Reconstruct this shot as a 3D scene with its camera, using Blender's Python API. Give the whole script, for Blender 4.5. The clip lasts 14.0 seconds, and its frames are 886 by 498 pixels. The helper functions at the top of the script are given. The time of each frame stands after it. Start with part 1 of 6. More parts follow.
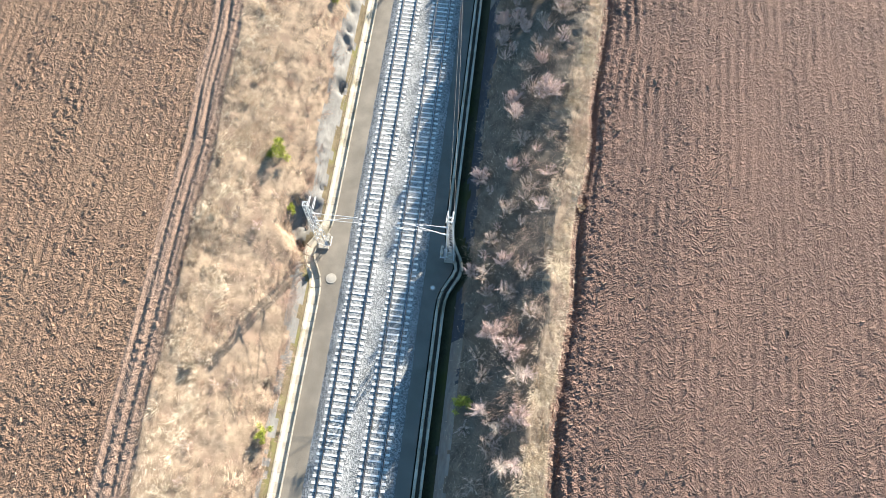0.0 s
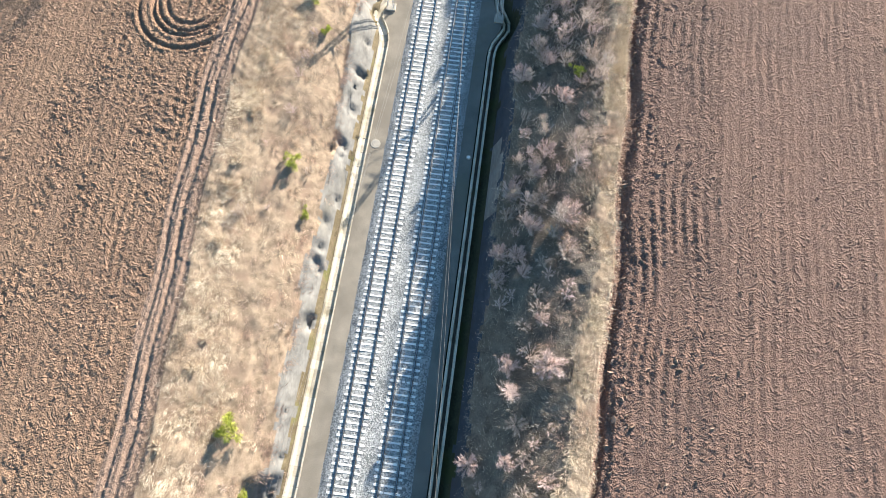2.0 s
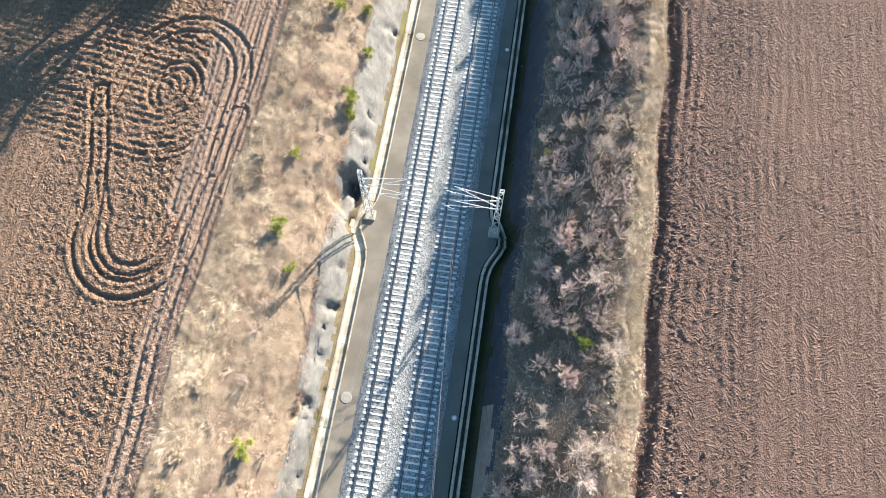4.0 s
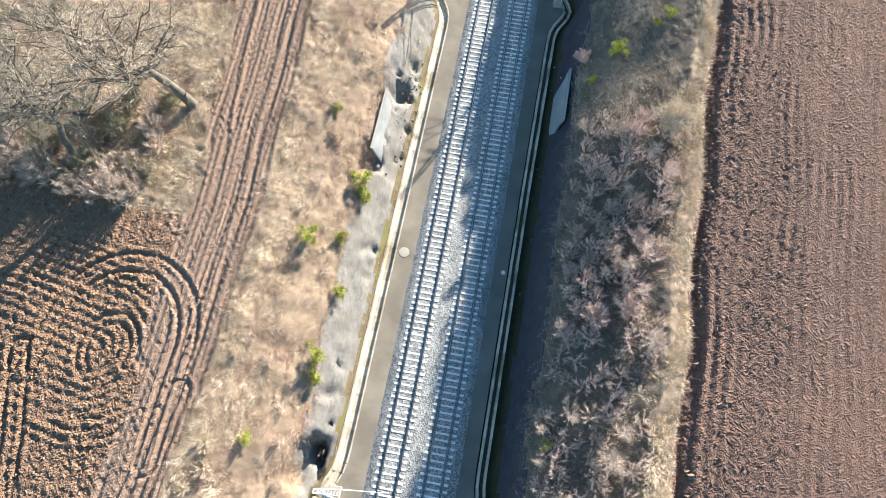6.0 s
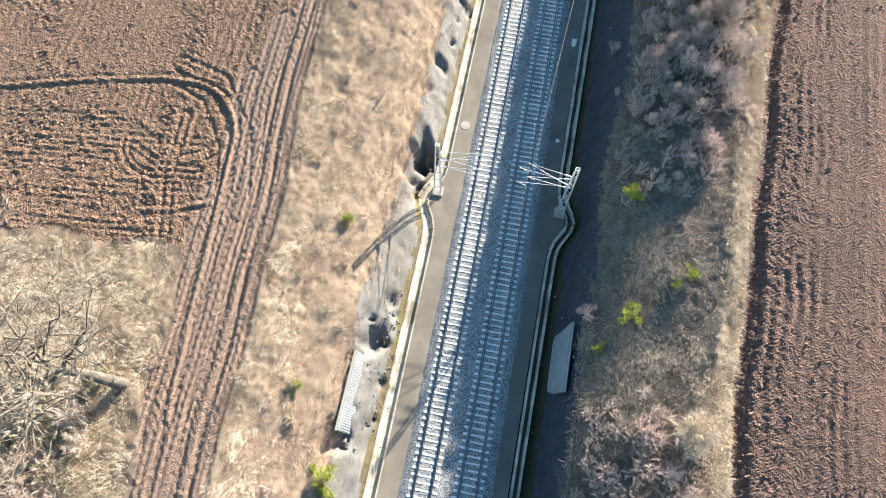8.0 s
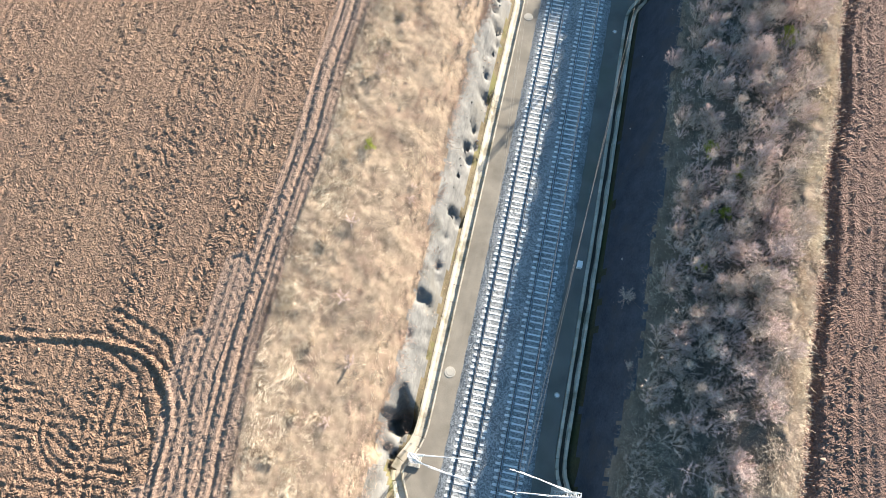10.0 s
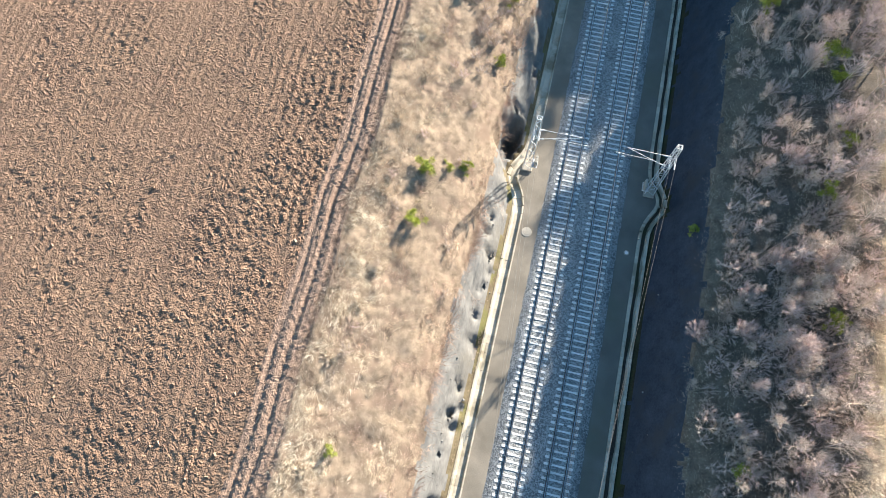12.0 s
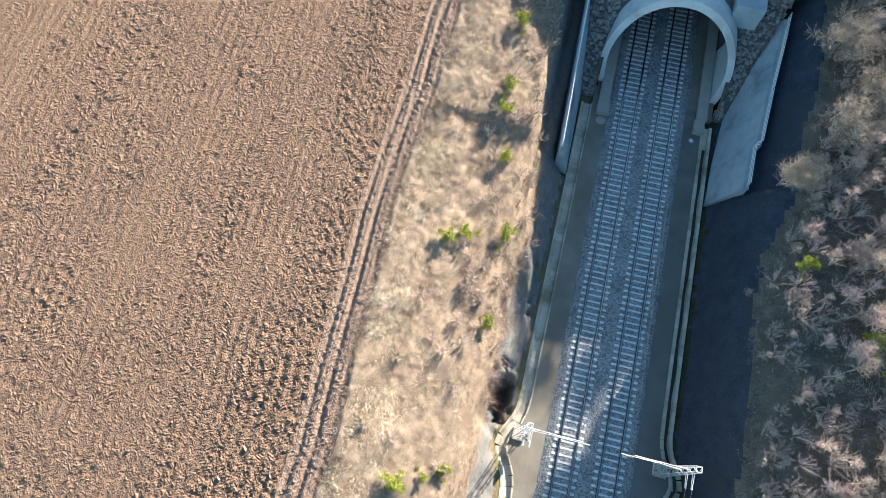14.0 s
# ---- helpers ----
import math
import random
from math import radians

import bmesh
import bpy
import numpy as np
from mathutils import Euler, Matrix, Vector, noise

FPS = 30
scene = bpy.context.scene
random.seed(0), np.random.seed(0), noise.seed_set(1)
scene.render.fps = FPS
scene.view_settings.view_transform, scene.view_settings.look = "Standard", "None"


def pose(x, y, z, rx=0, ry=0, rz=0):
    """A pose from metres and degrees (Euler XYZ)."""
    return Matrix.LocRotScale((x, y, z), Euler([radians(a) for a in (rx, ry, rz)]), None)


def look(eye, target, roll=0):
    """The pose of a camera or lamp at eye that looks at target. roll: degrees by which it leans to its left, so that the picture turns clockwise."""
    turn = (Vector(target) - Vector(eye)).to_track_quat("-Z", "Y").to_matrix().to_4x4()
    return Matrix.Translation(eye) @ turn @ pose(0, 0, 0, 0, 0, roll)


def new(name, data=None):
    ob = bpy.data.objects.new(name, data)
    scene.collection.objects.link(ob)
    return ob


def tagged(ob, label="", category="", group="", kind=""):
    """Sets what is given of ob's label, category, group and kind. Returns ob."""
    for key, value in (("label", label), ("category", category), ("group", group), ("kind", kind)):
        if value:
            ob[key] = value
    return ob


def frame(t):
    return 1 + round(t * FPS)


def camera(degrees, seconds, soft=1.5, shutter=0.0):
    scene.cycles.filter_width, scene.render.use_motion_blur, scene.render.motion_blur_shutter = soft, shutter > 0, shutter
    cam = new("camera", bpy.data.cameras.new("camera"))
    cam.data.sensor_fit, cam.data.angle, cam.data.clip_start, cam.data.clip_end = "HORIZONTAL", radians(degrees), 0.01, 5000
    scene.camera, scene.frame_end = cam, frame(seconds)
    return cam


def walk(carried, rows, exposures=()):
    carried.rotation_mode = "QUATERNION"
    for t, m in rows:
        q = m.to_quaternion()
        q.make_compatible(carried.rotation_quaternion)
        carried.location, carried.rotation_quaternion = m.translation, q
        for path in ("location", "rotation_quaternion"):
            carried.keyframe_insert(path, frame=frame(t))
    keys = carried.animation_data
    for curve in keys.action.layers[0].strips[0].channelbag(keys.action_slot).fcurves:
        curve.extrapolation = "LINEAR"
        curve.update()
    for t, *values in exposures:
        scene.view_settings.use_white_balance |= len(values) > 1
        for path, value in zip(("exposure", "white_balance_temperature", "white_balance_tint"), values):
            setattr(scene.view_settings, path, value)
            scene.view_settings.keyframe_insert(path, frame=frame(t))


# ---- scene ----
cam = camera(69.5, 14.0, soft=0.75)
PATH = [
    (0, (8.546, -11.909, 58.721), (8.449, -11.187, 56.859), -0.9),
    (0.5, (8.113, -5.251, 58.721), (8.019, -4.531, 56.857), -0.2),
    (1, (7.677, 1.405, 58.72), (7.583, 2.126, 56.856), -0.0),
    (1.5, (7.235, 8.061, 58.72), (7.14, 8.78, 56.856), 0.0),
    (2, (6.786, 14.719, 58.72), (6.688, 15.438, 56.856), 0.0),
    (2.5, (6.322, 21.377, 58.72), (6.223, 22.097, 56.856), 0.2),
    (3, (5.836, 28.032, 58.72), (5.735, 28.752, 56.857), 0.4),
    (3.2, (5.629, 30.693, 58.72), (5.528, 31.414, 56.857), 0.4),
    (5.3, (3.318, 58.626, 58.732), (3.203, 59.34, 56.867), 1.1),
    (5.5, (3.084, 61.282, 58.732), (2.968, 61.995, 56.867), 1.2),
    (6, (2.462, 67.91, 58.736), (2.343, 68.626, 56.872), 1.2),
    (6.5, (1.801, 74.539, 58.74), (1.678, 75.255, 56.876), 1.1),
    (7, (1.099, 81.18, 58.741), (0.973, 81.895, 56.877), 1.0),
    (7.5, (0.357, 87.838, 58.738), (0.228, 88.553, 56.875), 0.9),
    (8, (-0.426, 94.512, 58.735), (-0.558, 95.227, 56.872), 0.8),
    (8.2, (-0.753, 97.188, 58.735), (-0.886, 97.902, 56.871), 0.8),
    (10.3, (-4.32, 125.34, 58.722), (-4.467, 126.037, 56.853), 1.1),
    (10.5, (-4.669, 128.027, 58.721), (-4.819, 128.723, 56.852), 1.0),
    (11, (-5.567, 134.762, 58.719), (-5.723, 135.453, 56.849), 0.7),
    (11.5, (-6.487, 141.516, 58.716), (-6.648, 142.203, 56.845), 0.3),
    (12, (-7.422, 148.285, 58.714), (-7.59, 148.967, 56.841), -0.1),
    (12.1, (-7.611, 149.641, 58.714), (-7.781, 150.322, 56.841), -0.3),
    (12.2, (-7.802, 150.998, 58.714), (-7.973, 151.674, 56.839), -0.4),
    (12.5, (-8.378, 155.07, 58.713), (-8.552, 155.744, 56.838), -0.6),
    (12.9, (-9.151, 160.503, 58.712), (-9.33, 161.176, 56.837), -1.1),
    (13, (-9.344, 161.862, 58.712), (-9.522, 162.53, 56.835), -0.9),
    (13.5, (-10.312, 168.659, 58.71), (-10.495, 169.323, 56.833), -1.4),
    (14, (-11.278, 175.458, 58.71), (-11.467, 176.116, 56.831), -1.8),
]
walk(cam, [(t, look(eye, target, roll)) for t, eye, target, roll in PATH])

# ---- light and exposure ----
SUN_TO = Vector((0.42, 0.907, 0.0)).normalized()
SUN_ELEV = radians(17.0)
world = bpy.data.worlds.new("world")
scene.world = world
world.use_nodes = True
wn = world.node_tree
sky = wn.nodes.new("ShaderNodeTexSky")
sky.sky_type = "NISHITA"
sky.sun_disc = False
sky.ozone_density, sky.dust_density = 5.5, 0.3
sky.sun_elevation = SUN_ELEV
sky.sun_rotation = math.atan2(SUN_TO.x, SUN_TO.y)
tint = wn.nodes.new("ShaderNodeMix")
tint.data_type, tint.blend_type = "RGBA", "MULTIPLY"
tint.inputs[0].default_value, tint.inputs[7].default_value = 1.0, (1.0, 1.0, 0.78, 1.0)
wn.links.new(sky.outputs[0], tint.inputs[6])
wn.links.new(tint.outputs[2], wn.nodes["Background"].inputs[0])
wn.nodes["Background"].inputs[1].default_value = 0.088
sun = new("sun", bpy.data.lights.new("sun", "SUN"))
sun.data.energy, sun.data.angle, sun.data.color = 4.8, radians(0.55), (1.0, 0.885, 0.735)
sun.matrix_world = look((0, 0, 100), Vector((0, 0, 100)) - (SUN_TO * math.cos(SUN_ELEV) + Vector((0, 0, math.sin(SUN_ELEV)))))
scene.view_settings.exposure = 2.06


# ---- materials ----
def rgb(c):
    return (*c, 1.0)


def surface(name, dark, light, scale=1.0, fine=8.0, rough=0.9, bump=0.3, depth=0.03, metal=0.0, random_by="", amount=0.5, third=None, stretch=(1, 1, 1), voronoi=False):
    """Two scales of noise between two base colours, a third colour in patches, fine relief, and a shift by piece."""
    m = bpy.data.materials.new(name)
    m.use_nodes = True
    nt = m.node_tree
    N, L = nt.nodes, nt.links
    b = N["Principled BSDF"]
    b.inputs["Roughness"].default_value = rough
    b.inputs["Metallic"].default_value = metal
    b.inputs["Specular IOR Level"].default_value = 0.25
    geo = N.new("ShaderNodeNewGeometry")
    mp = N.new("ShaderNodeMapping")
    mp.inputs["Scale"].default_value = stretch
    L.new(geo.outputs["Position"], mp.inputs["Vector"])

    def noise_at(s, detail=4.0):
        n = N.new("ShaderNodeTexNoise")
        n.inputs["Scale"].default_value = s
        n.inputs["Detail"].default_value = detail
        n.inputs["Roughness"].default_value = 0.6
        L.new(mp.outputs[0], n.inputs["Vector"])
        return n

    big, small = noise_at(scale, 3.0), noise_at(fine, 5.0)
    if voronoi:
        cells = N.new("ShaderNodeTexVoronoi")
        cells.inputs["Scale"].default_value = fine
        L.new(mp.outputs[0], cells.inputs["Vector"])
        sep = N.new("ShaderNodeSeparateColor")
        L.new(cells.outputs["Color"], sep.inputs[0])
        small_out, relief = sep.outputs[0], cells.outputs["Distance"]
    else:
        small_out, relief = small.outputs[0], small.outputs[0]
    add = N.new("ShaderNodeMath")
    add.operation = "ADD"
    L.new(big.outputs[0], add.inputs[0])
    L.new(small_out, add.inputs[1])
    last = add.outputs[0]
    if random_by:
        if random_by == "island":
            source = geo.outputs["Random Per Island"]
        else:
            source = N.new("ShaderNodeObjectInfo").outputs["Random"]
        r = N.new("ShaderNodeMapRange")
        r.inputs[3].default_value, r.inputs[4].default_value = -amount, amount
        L.new(source, r.inputs[0])
        plus = N.new("ShaderNodeMath")
        plus.operation = "ADD"
        L.new(last, plus.inputs[0])
        L.new(r.outputs[0], plus.inputs[1])
        last = plus.outputs[0]
    f = N.new("ShaderNodeMapRange")
    f.inputs[1].default_value, f.inputs[2].default_value = 0.65, 1.35
    L.new(last, f.inputs[0])
    mix = N.new("ShaderNodeMix")
    mix.data_type = "RGBA"
    mix.inputs[6].default_value, mix.inputs[7].default_value = rgb(dark), rgb(light)
    L.new(f.outputs[0], mix.inputs[0])
    colour = mix.outputs[2]
    if third:
        patch = noise_at(scale * 0.37, 4.0)
        pr = N.new("ShaderNodeMapRange")
        pr.inputs[1].default_value, pr.inputs[2].default_value = 0.52, 0.66
        L.new(patch.outputs[0], pr.inputs[0])
        mix2 = N.new("ShaderNodeMix")
        mix2.data_type = "RGBA"
        mix2.inputs[7].default_value = rgb(third)
        L.new(pr.outputs[0], mix2.inputs[0])
        L.new(colour, mix2.inputs[6])
        colour = mix2.outputs[2]
    L.new(colour, b.inputs["Base Color"])
    if bump:
        bp = N.new("ShaderNodeBump")
        bp.inputs["Strength"].default_value = bump
        bp.inputs["Distance"].default_value = depth
        L.new(relief, bp.inputs["Height"])
        L.new(bp.outputs[0], b.inputs["Normal"])
    return m


def soil(name, dark, light, third, cell=3.6, depth=0.22, rows=0.85, row_gain=0.35, tread=0.0, shear=0.0, tear=0.6):
    """Broken soil: angular clods of two sizes heaped in uneven rows along the line, or tyre treads on packed ground."""
    m = bpy.data.materials.new(name)
    m.use_nodes = True
    nt = m.node_tree
    N, L = nt.nodes, nt.links
    b = N["Principled BSDF"]
    b.inputs["Roughness"].default_value = 0.95
    b.inputs["Specular IOR Level"].default_value = 0.2
    geo = N.new("ShaderNodeNewGeometry")

    def math_node(op, a, c=0.0, d=None):
        n = N.new("ShaderNodeMath")
        n.operation = op
        for k, v in enumerate((a, c, d)):
            if v is None:
                continue
            if isinstance(v, (int, float)):
                n.inputs[k].default_value = v
            else:
                L.new(v, n.inputs[k])
        return n.outputs[0]

    def noise_at(s, detail=3.0, vec=None):
        n = N.new("ShaderNodeTexNoise")
        n.inputs["Scale"].default_value, n.inputs["Detail"].default_value, n.inputs["Roughness"].default_value = s, detail, 0.6
        L.new(vec or geo.outputs["Position"], n.inputs["Vector"])
        return n

    def blend(fac, a, c):
        n = N.new("ShaderNodeMix")
        n.data_type = "RGBA"
        L.new(fac, n.inputs[0])
        for k, v in ((6, a), (7, c)):
            if isinstance(v, tuple):
                n.inputs[k].default_value = rgb(v)
            else:
                L.new(v, n.inputs[k])
        return n.outputs[2]

    xyz = N.new("ShaderNodeSeparateXYZ")
    L.new(geo.outputs["Position"], xyz.inputs[0])
    bend = noise_at(1.1)
    lean = noise_at(0.35, 2.0)
    across = math_node("MULTIPLY_ADD", xyz.outputs[1], shear, xyz.outputs[0])
    band = math_node("PINGPONG", math_node("MULTIPLY_ADD", lean.outputs[0], 4.5, across), 1.45)
    slant = math_node("MULTIPLY_ADD", band, tear, xyz.outputs[1])
    torn = N.new("ShaderNodeCombineXYZ")
    L.new(math_node("MULTIPLY", across, 0.78), torn.inputs[0])
    L.new(slant, torn.inputs[1])
    shift = N.new("ShaderNodeVectorMath")
    shift.operation = "MULTIPLY_ADD"
    shift.inputs[1].default_value = (0.5, 0.5, 0.0)
    L.new(bend.outputs["Color"], shift.inputs[0])
    L.new(torn.outputs[0], shift.inputs[2])

    loose = N.new("ShaderNodeVectorMath")
    loose.operation = "MULTIPLY_ADD"
    loose.inputs[1].default_value = (0.5, 0.5, 0.0)
    L.new(bend.outputs["Color"], loose.inputs[0])
    L.new(geo.outputs["Position"], loose.inputs[2])

    def cells(s, metric, where):
        v = N.new("ShaderNodeTexVoronoi")
        v.distance = metric
        v.inputs["Scale"].default_value = s
        L.new(where.outputs[0], v.inputs["Vector"])
        sep = N.new("ShaderNodeSeparateColor")
        L.new(v.outputs["Color"], sep.inputs[0])
        return v.outputs["Distance"], sep.outputs[0]

    d1, r1 = cells(cell, "EUCLIDEAN", shift)
    d2, r2 = cells(cell * 1.75, "MANHATTAN", loose)

    def lump(d, r, reach, least):
        """Rounded clods on some of the cells, with bare soil between them."""
        dome = N.new("ShaderNodeMapRange")
        dome.interpolation_type = "SMOOTHSTEP"
        dome.inputs[1].default_value, dome.inputs[2].default_value = reach, 0.08
        L.new(d, dome.inputs[0])
        return math_node("MULTIPLY", dome.outputs[0], math_node("MAXIMUM", 0.0, math_node("SUBTRACT", math_node("MULTIPLY", r, 1.3), least)))

    heap1, heap2 = lump(d1, r1, 0.66, 0.16), math_node("MULTIPLY", lump(d2, r2, 0.8, 0.12), 0.95)
    drawn = N.new("ShaderNodeMapping")
    drawn.inputs["Scale"].default_value = (1.0, 0.13, 1.0)
    L.new(geo.outputs["Position"], drawn.inputs["Vector"])
    strips = N.new("ShaderNodeMapRange")
    strips.inputs[1].default_value, strips.inputs[2].default_value, strips.inputs[3].default_value, strips.inputs[4].default_value = 0.38, 0.62, 0.5, 1.8
    L.new(noise_at(0.55, 3.0, drawn.outputs[0]).outputs[0], strips.inputs[0])
    height = math_node("MULTIPLY_ADD", heap2, 1.1, math_node("MULTIPLY", math_node("MULTIPLY", heap1, 0.62), strips.outputs[0]))
    wander = noise_at(0.22, 2.0)
    if rows:
        phase = math_node("MULTIPLY_ADD", wander.outputs[0], 6.0, math_node("MULTIPLY", across, math.tau / rows))
        wave = math_node("SINE", phase)
        gate = noise_at(0.5, 3.0)
        height = math_node("MULTIPLY_ADD", math_node("MULTIPLY", wave, gate.outputs[0]), row_gain, height)
    if tread:
        zig = math_node("PINGPONG", math_node("MULTIPLY_ADD", wander.outputs[0], 0.6, xyz.outputs[0]), 0.24)
        bars = math_node("SINE", math_node("MULTIPLY", math_node("MULTIPLY_ADD", zig, 1.1, xyz.outputs[1]), math.tau / 0.27))
        height = math_node("MULTIPLY_ADD", math_node("MULTIPLY", bars, noise_at(0.9, 3.0).outputs[0]), tread, math_node("MULTIPLY", height, 0.6))
    fine = noise_at(13.0, 3.0)
    height = math_node("MULTIPLY_ADD", fine.outputs[0], 0.35, height)
    broad = noise_at(0.12, 4.0)
    tone = math_node("ADD", math_node("MULTIPLY_ADD", r2, 0.35, math_node("MULTIPLY", r1, 0.35)), math_node("MULTIPLY_ADD", fine.outputs[0], 0.6, -0.15))
    colour = blend(tone, dark, light)
    spread = N.new("ShaderNodeMapRange")
    spread.inputs[1].default_value, spread.inputs[2].default_value, spread.inputs[4].default_value = 0.45, 0.65, 0.7
    L.new(broad.outputs[0], spread.inputs[0])
    L.new(blend(spread.outputs[0], colour, third), b.inputs["Base Color"])
    bp = N.new("ShaderNodeBump")
    bp.inputs["Strength"].default_value, bp.inputs["Distance"].default_value = 1.0, depth
    L.new(height, bp.inputs["Height"])
    L.new(bp.outputs[0], b.inputs["Normal"])
    return m


SOIL = soil("ploughed_soil", (0.178, 0.114, 0.081), (0.42, 0.275, 0.194), (0.335, 0.22, 0.151), 3.6, 0.50, 0.95, 0.30, 0.0, 0.024, 0.5)
SOIL_RED = soil("reddish_ploughed_soil", (0.132, 0.085, 0.069), (0.312, 0.205, 0.170), (0.252, 0.160, 0.128), 3.8, 0.56, 0.92, 0.26, 0.0, -0.031, 0.6)
SOIL_TRACK = soil("packed_soil", (0.19, 0.13, 0.10), (0.34, 0.24, 0.186), (0.285, 0.20, 0.152), 7.0, 0.11, 0.5, 0.7, 0.14, 0.04)
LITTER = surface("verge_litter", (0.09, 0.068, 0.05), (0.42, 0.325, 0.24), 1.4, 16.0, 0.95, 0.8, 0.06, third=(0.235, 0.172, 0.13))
# Litter of the right bank; part of the bank's shade is in this colour.
LITTER_DARK = surface("shaded_bank_litter", (0.058, 0.049, 0.04), (0.225, 0.19, 0.157), 0.9, 7.0, 0.95, 0.9, 0.12, third=(0.125, 0.103, 0.08))
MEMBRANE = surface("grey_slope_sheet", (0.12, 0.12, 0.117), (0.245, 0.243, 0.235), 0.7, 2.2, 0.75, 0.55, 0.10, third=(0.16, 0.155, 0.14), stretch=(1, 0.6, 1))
# The same sheet on the shaded side, its blue-black shade put into the colour.
MEMBRANE_SHADE = surface("shaded_slope_sheet", (0.020, 0.029, 0.045), (0.055, 0.069, 0.095), 0.8, 5.0, 0.75, 0.45, 0.06, third=(0.046, 0.05, 0.06))
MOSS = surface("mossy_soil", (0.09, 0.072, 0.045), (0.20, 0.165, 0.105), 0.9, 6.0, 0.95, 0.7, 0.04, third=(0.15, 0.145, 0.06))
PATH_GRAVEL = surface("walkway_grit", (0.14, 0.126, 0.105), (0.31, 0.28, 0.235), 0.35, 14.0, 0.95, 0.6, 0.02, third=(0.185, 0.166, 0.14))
# Very dark green strip between the right drain and the sheet.
DITCH = surface("dark_mossy_ditch", (0.018, 0.020, 0.012), (0.055, 0.058, 0.032), 0.5, 5.0, 0.9, 0.6, 0.04, third=(0.035, 0.045, 0.014))
# Darker copy of the walkway grit: shade painted in for the sunless side.
PATH_SHADE = surface("shaded_walkway_grit", (0.10, 0.10, 0.09), (0.21, 0.205, 0.188), 0.35, 14.0, 0.9, 0.6, 0.02, third=(0.14, 0.142, 0.118))
BALLAST = surface("ballast_stone", (0.145, 0.157, 0.163), (0.375, 0.39, 0.397), 0.5, 9.0, 0.9, 0.9, 0.04, voronoi=True)
CONCRETE = surface("sleeper_concrete", (0.66, 0.665, 0.67), (0.80, 0.805, 0.81), 0.5, 9.0, 0.9, 0.2, 0.01, random_by="object", amount=0.35)
CONCRETE_J = surface("sleeper_concrete_joined", (0.66, 0.665, 0.67), (0.80, 0.805, 0.81), 0.5, 9.0, 0.9, 0.2, 0.01, random_by="island", amount=0.35)
CHANNEL = surface("channel_concrete", (0.40, 0.36, 0.29), (0.58, 0.53, 0.44), 0.8, 7.0, 0.9, 0.2, 0.01, random_by="object", amount=0.3, third=(0.25, 0.225, 0.165))
PORTAL = surface("portal_concrete", (0.52, 0.555, 0.56), (0.68, 0.715, 0.715), 0.6, 5.0, 0.85, 0.3, 0.015, third=(0.44, 0.46, 0.46))
WINGWALL = surface("wall_concrete", (0.28, 0.355, 0.39), (0.44, 0.515, 0.55), 0.7, 9.0, 0.9, 0.6, 0.02, third=(0.23, 0.275, 0.31))
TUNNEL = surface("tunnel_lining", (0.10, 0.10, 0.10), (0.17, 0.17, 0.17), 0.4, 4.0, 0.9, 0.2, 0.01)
STONE = surface("pitching_stone", (0.10, 0.10, 0.098), (0.27, 0.265, 0.255), 0.9, 6.0, 0.9, 0.5, 0.03, random_by="object", amount=0.5)
STONE_J = surface("pitching_stone_joined", (0.10, 0.10, 0.098), (0.27, 0.265, 0.255), 0.9, 6.0, 0.9, 0.5, 0.03, random_by="island", amount=0.5)
RAIL = surface("rail_steel", (0.035, 0.032, 0.034), (0.08, 0.068, 0.064), 1.0, 12.0, 0.55, 0.1, 0.004, metal=0.5)
CLIP = surface("rail_clip_steel", (0.22, 0.225, 0.23), (0.36, 0.365, 0.37), 1.0, 12.0, 0.7, 0.1, 0.004)
RAIL_TOP = surface("rail_running_surface", (0.45, 0.46, 0.48), (0.6, 0.61, 0.63), 1.0, 12.0, 0.25, 0.0, metal=1.0)
GALV = surface("galvanised_steel", (0.52, 0.53, 0.54), (0.72, 0.73, 0.74), 1.2, 9.0, 0.5, 0.05, 0.004, metal=0.15)
WIRE = surface("catenary_wire", (0.22, 0.21, 0.20), (0.34, 0.33, 0.31), 1.0, 4.0, 0.5, 0.0, metal=0.4)
# Near-black colour that paints the shade inside the right drain.
DRAIN_SHADE = surface("drain_shade", (0.025, 0.023, 0.02), (0.07, 0.062, 0.05), 0.8, 6.0, 0.7, 0.5, 0.03, third=(0.045, 0.05, 0.025))
# Panel concrete again, with the blue of the shade mixed into its colour.
PANEL_SHADE = surface("shaded_panel_concrete", (0.17, 0.235, 0.28), (0.27, 0.34, 0.385), 0.9, 6.0, 0.85, 0.3, 0.02)
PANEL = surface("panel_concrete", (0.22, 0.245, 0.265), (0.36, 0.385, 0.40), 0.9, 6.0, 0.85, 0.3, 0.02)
INSULATOR = surface("insulator_glaze", (0.55, 0.55, 0.54), (0.75, 0.75, 0.74), 1.0, 6.0, 0.3, 0.0)
COVER = surface("cover_concrete", (0.34, 0.32, 0.28), (0.45, 0.42, 0.37), 1.0, 8.0, 0.9, 0.2, 0.01)
WHITE = surface("white_paint_and_glint", (0.72, 0.72, 0.71), (0.82, 0.82, 0.81), 2.0, 9.0, 0.6, 0.05, 0.004)
DRY_GRASS = surface("dry_grass", (0.45, 0.36, 0.26), (0.84, 0.73, 0.565), 0.35, 1.6, 0.9, 0.0, random_by="island", amount=0.18, third=(0.60, 0.475, 0.385))
STRAW = surface("bleached_straw", (0.53, 0.44, 0.335), (0.86, 0.765, 0.63), 0.5, 1.8, 0.9, 0.0, random_by="island", amount=0.2, third=(0.66, 0.545, 0.43))
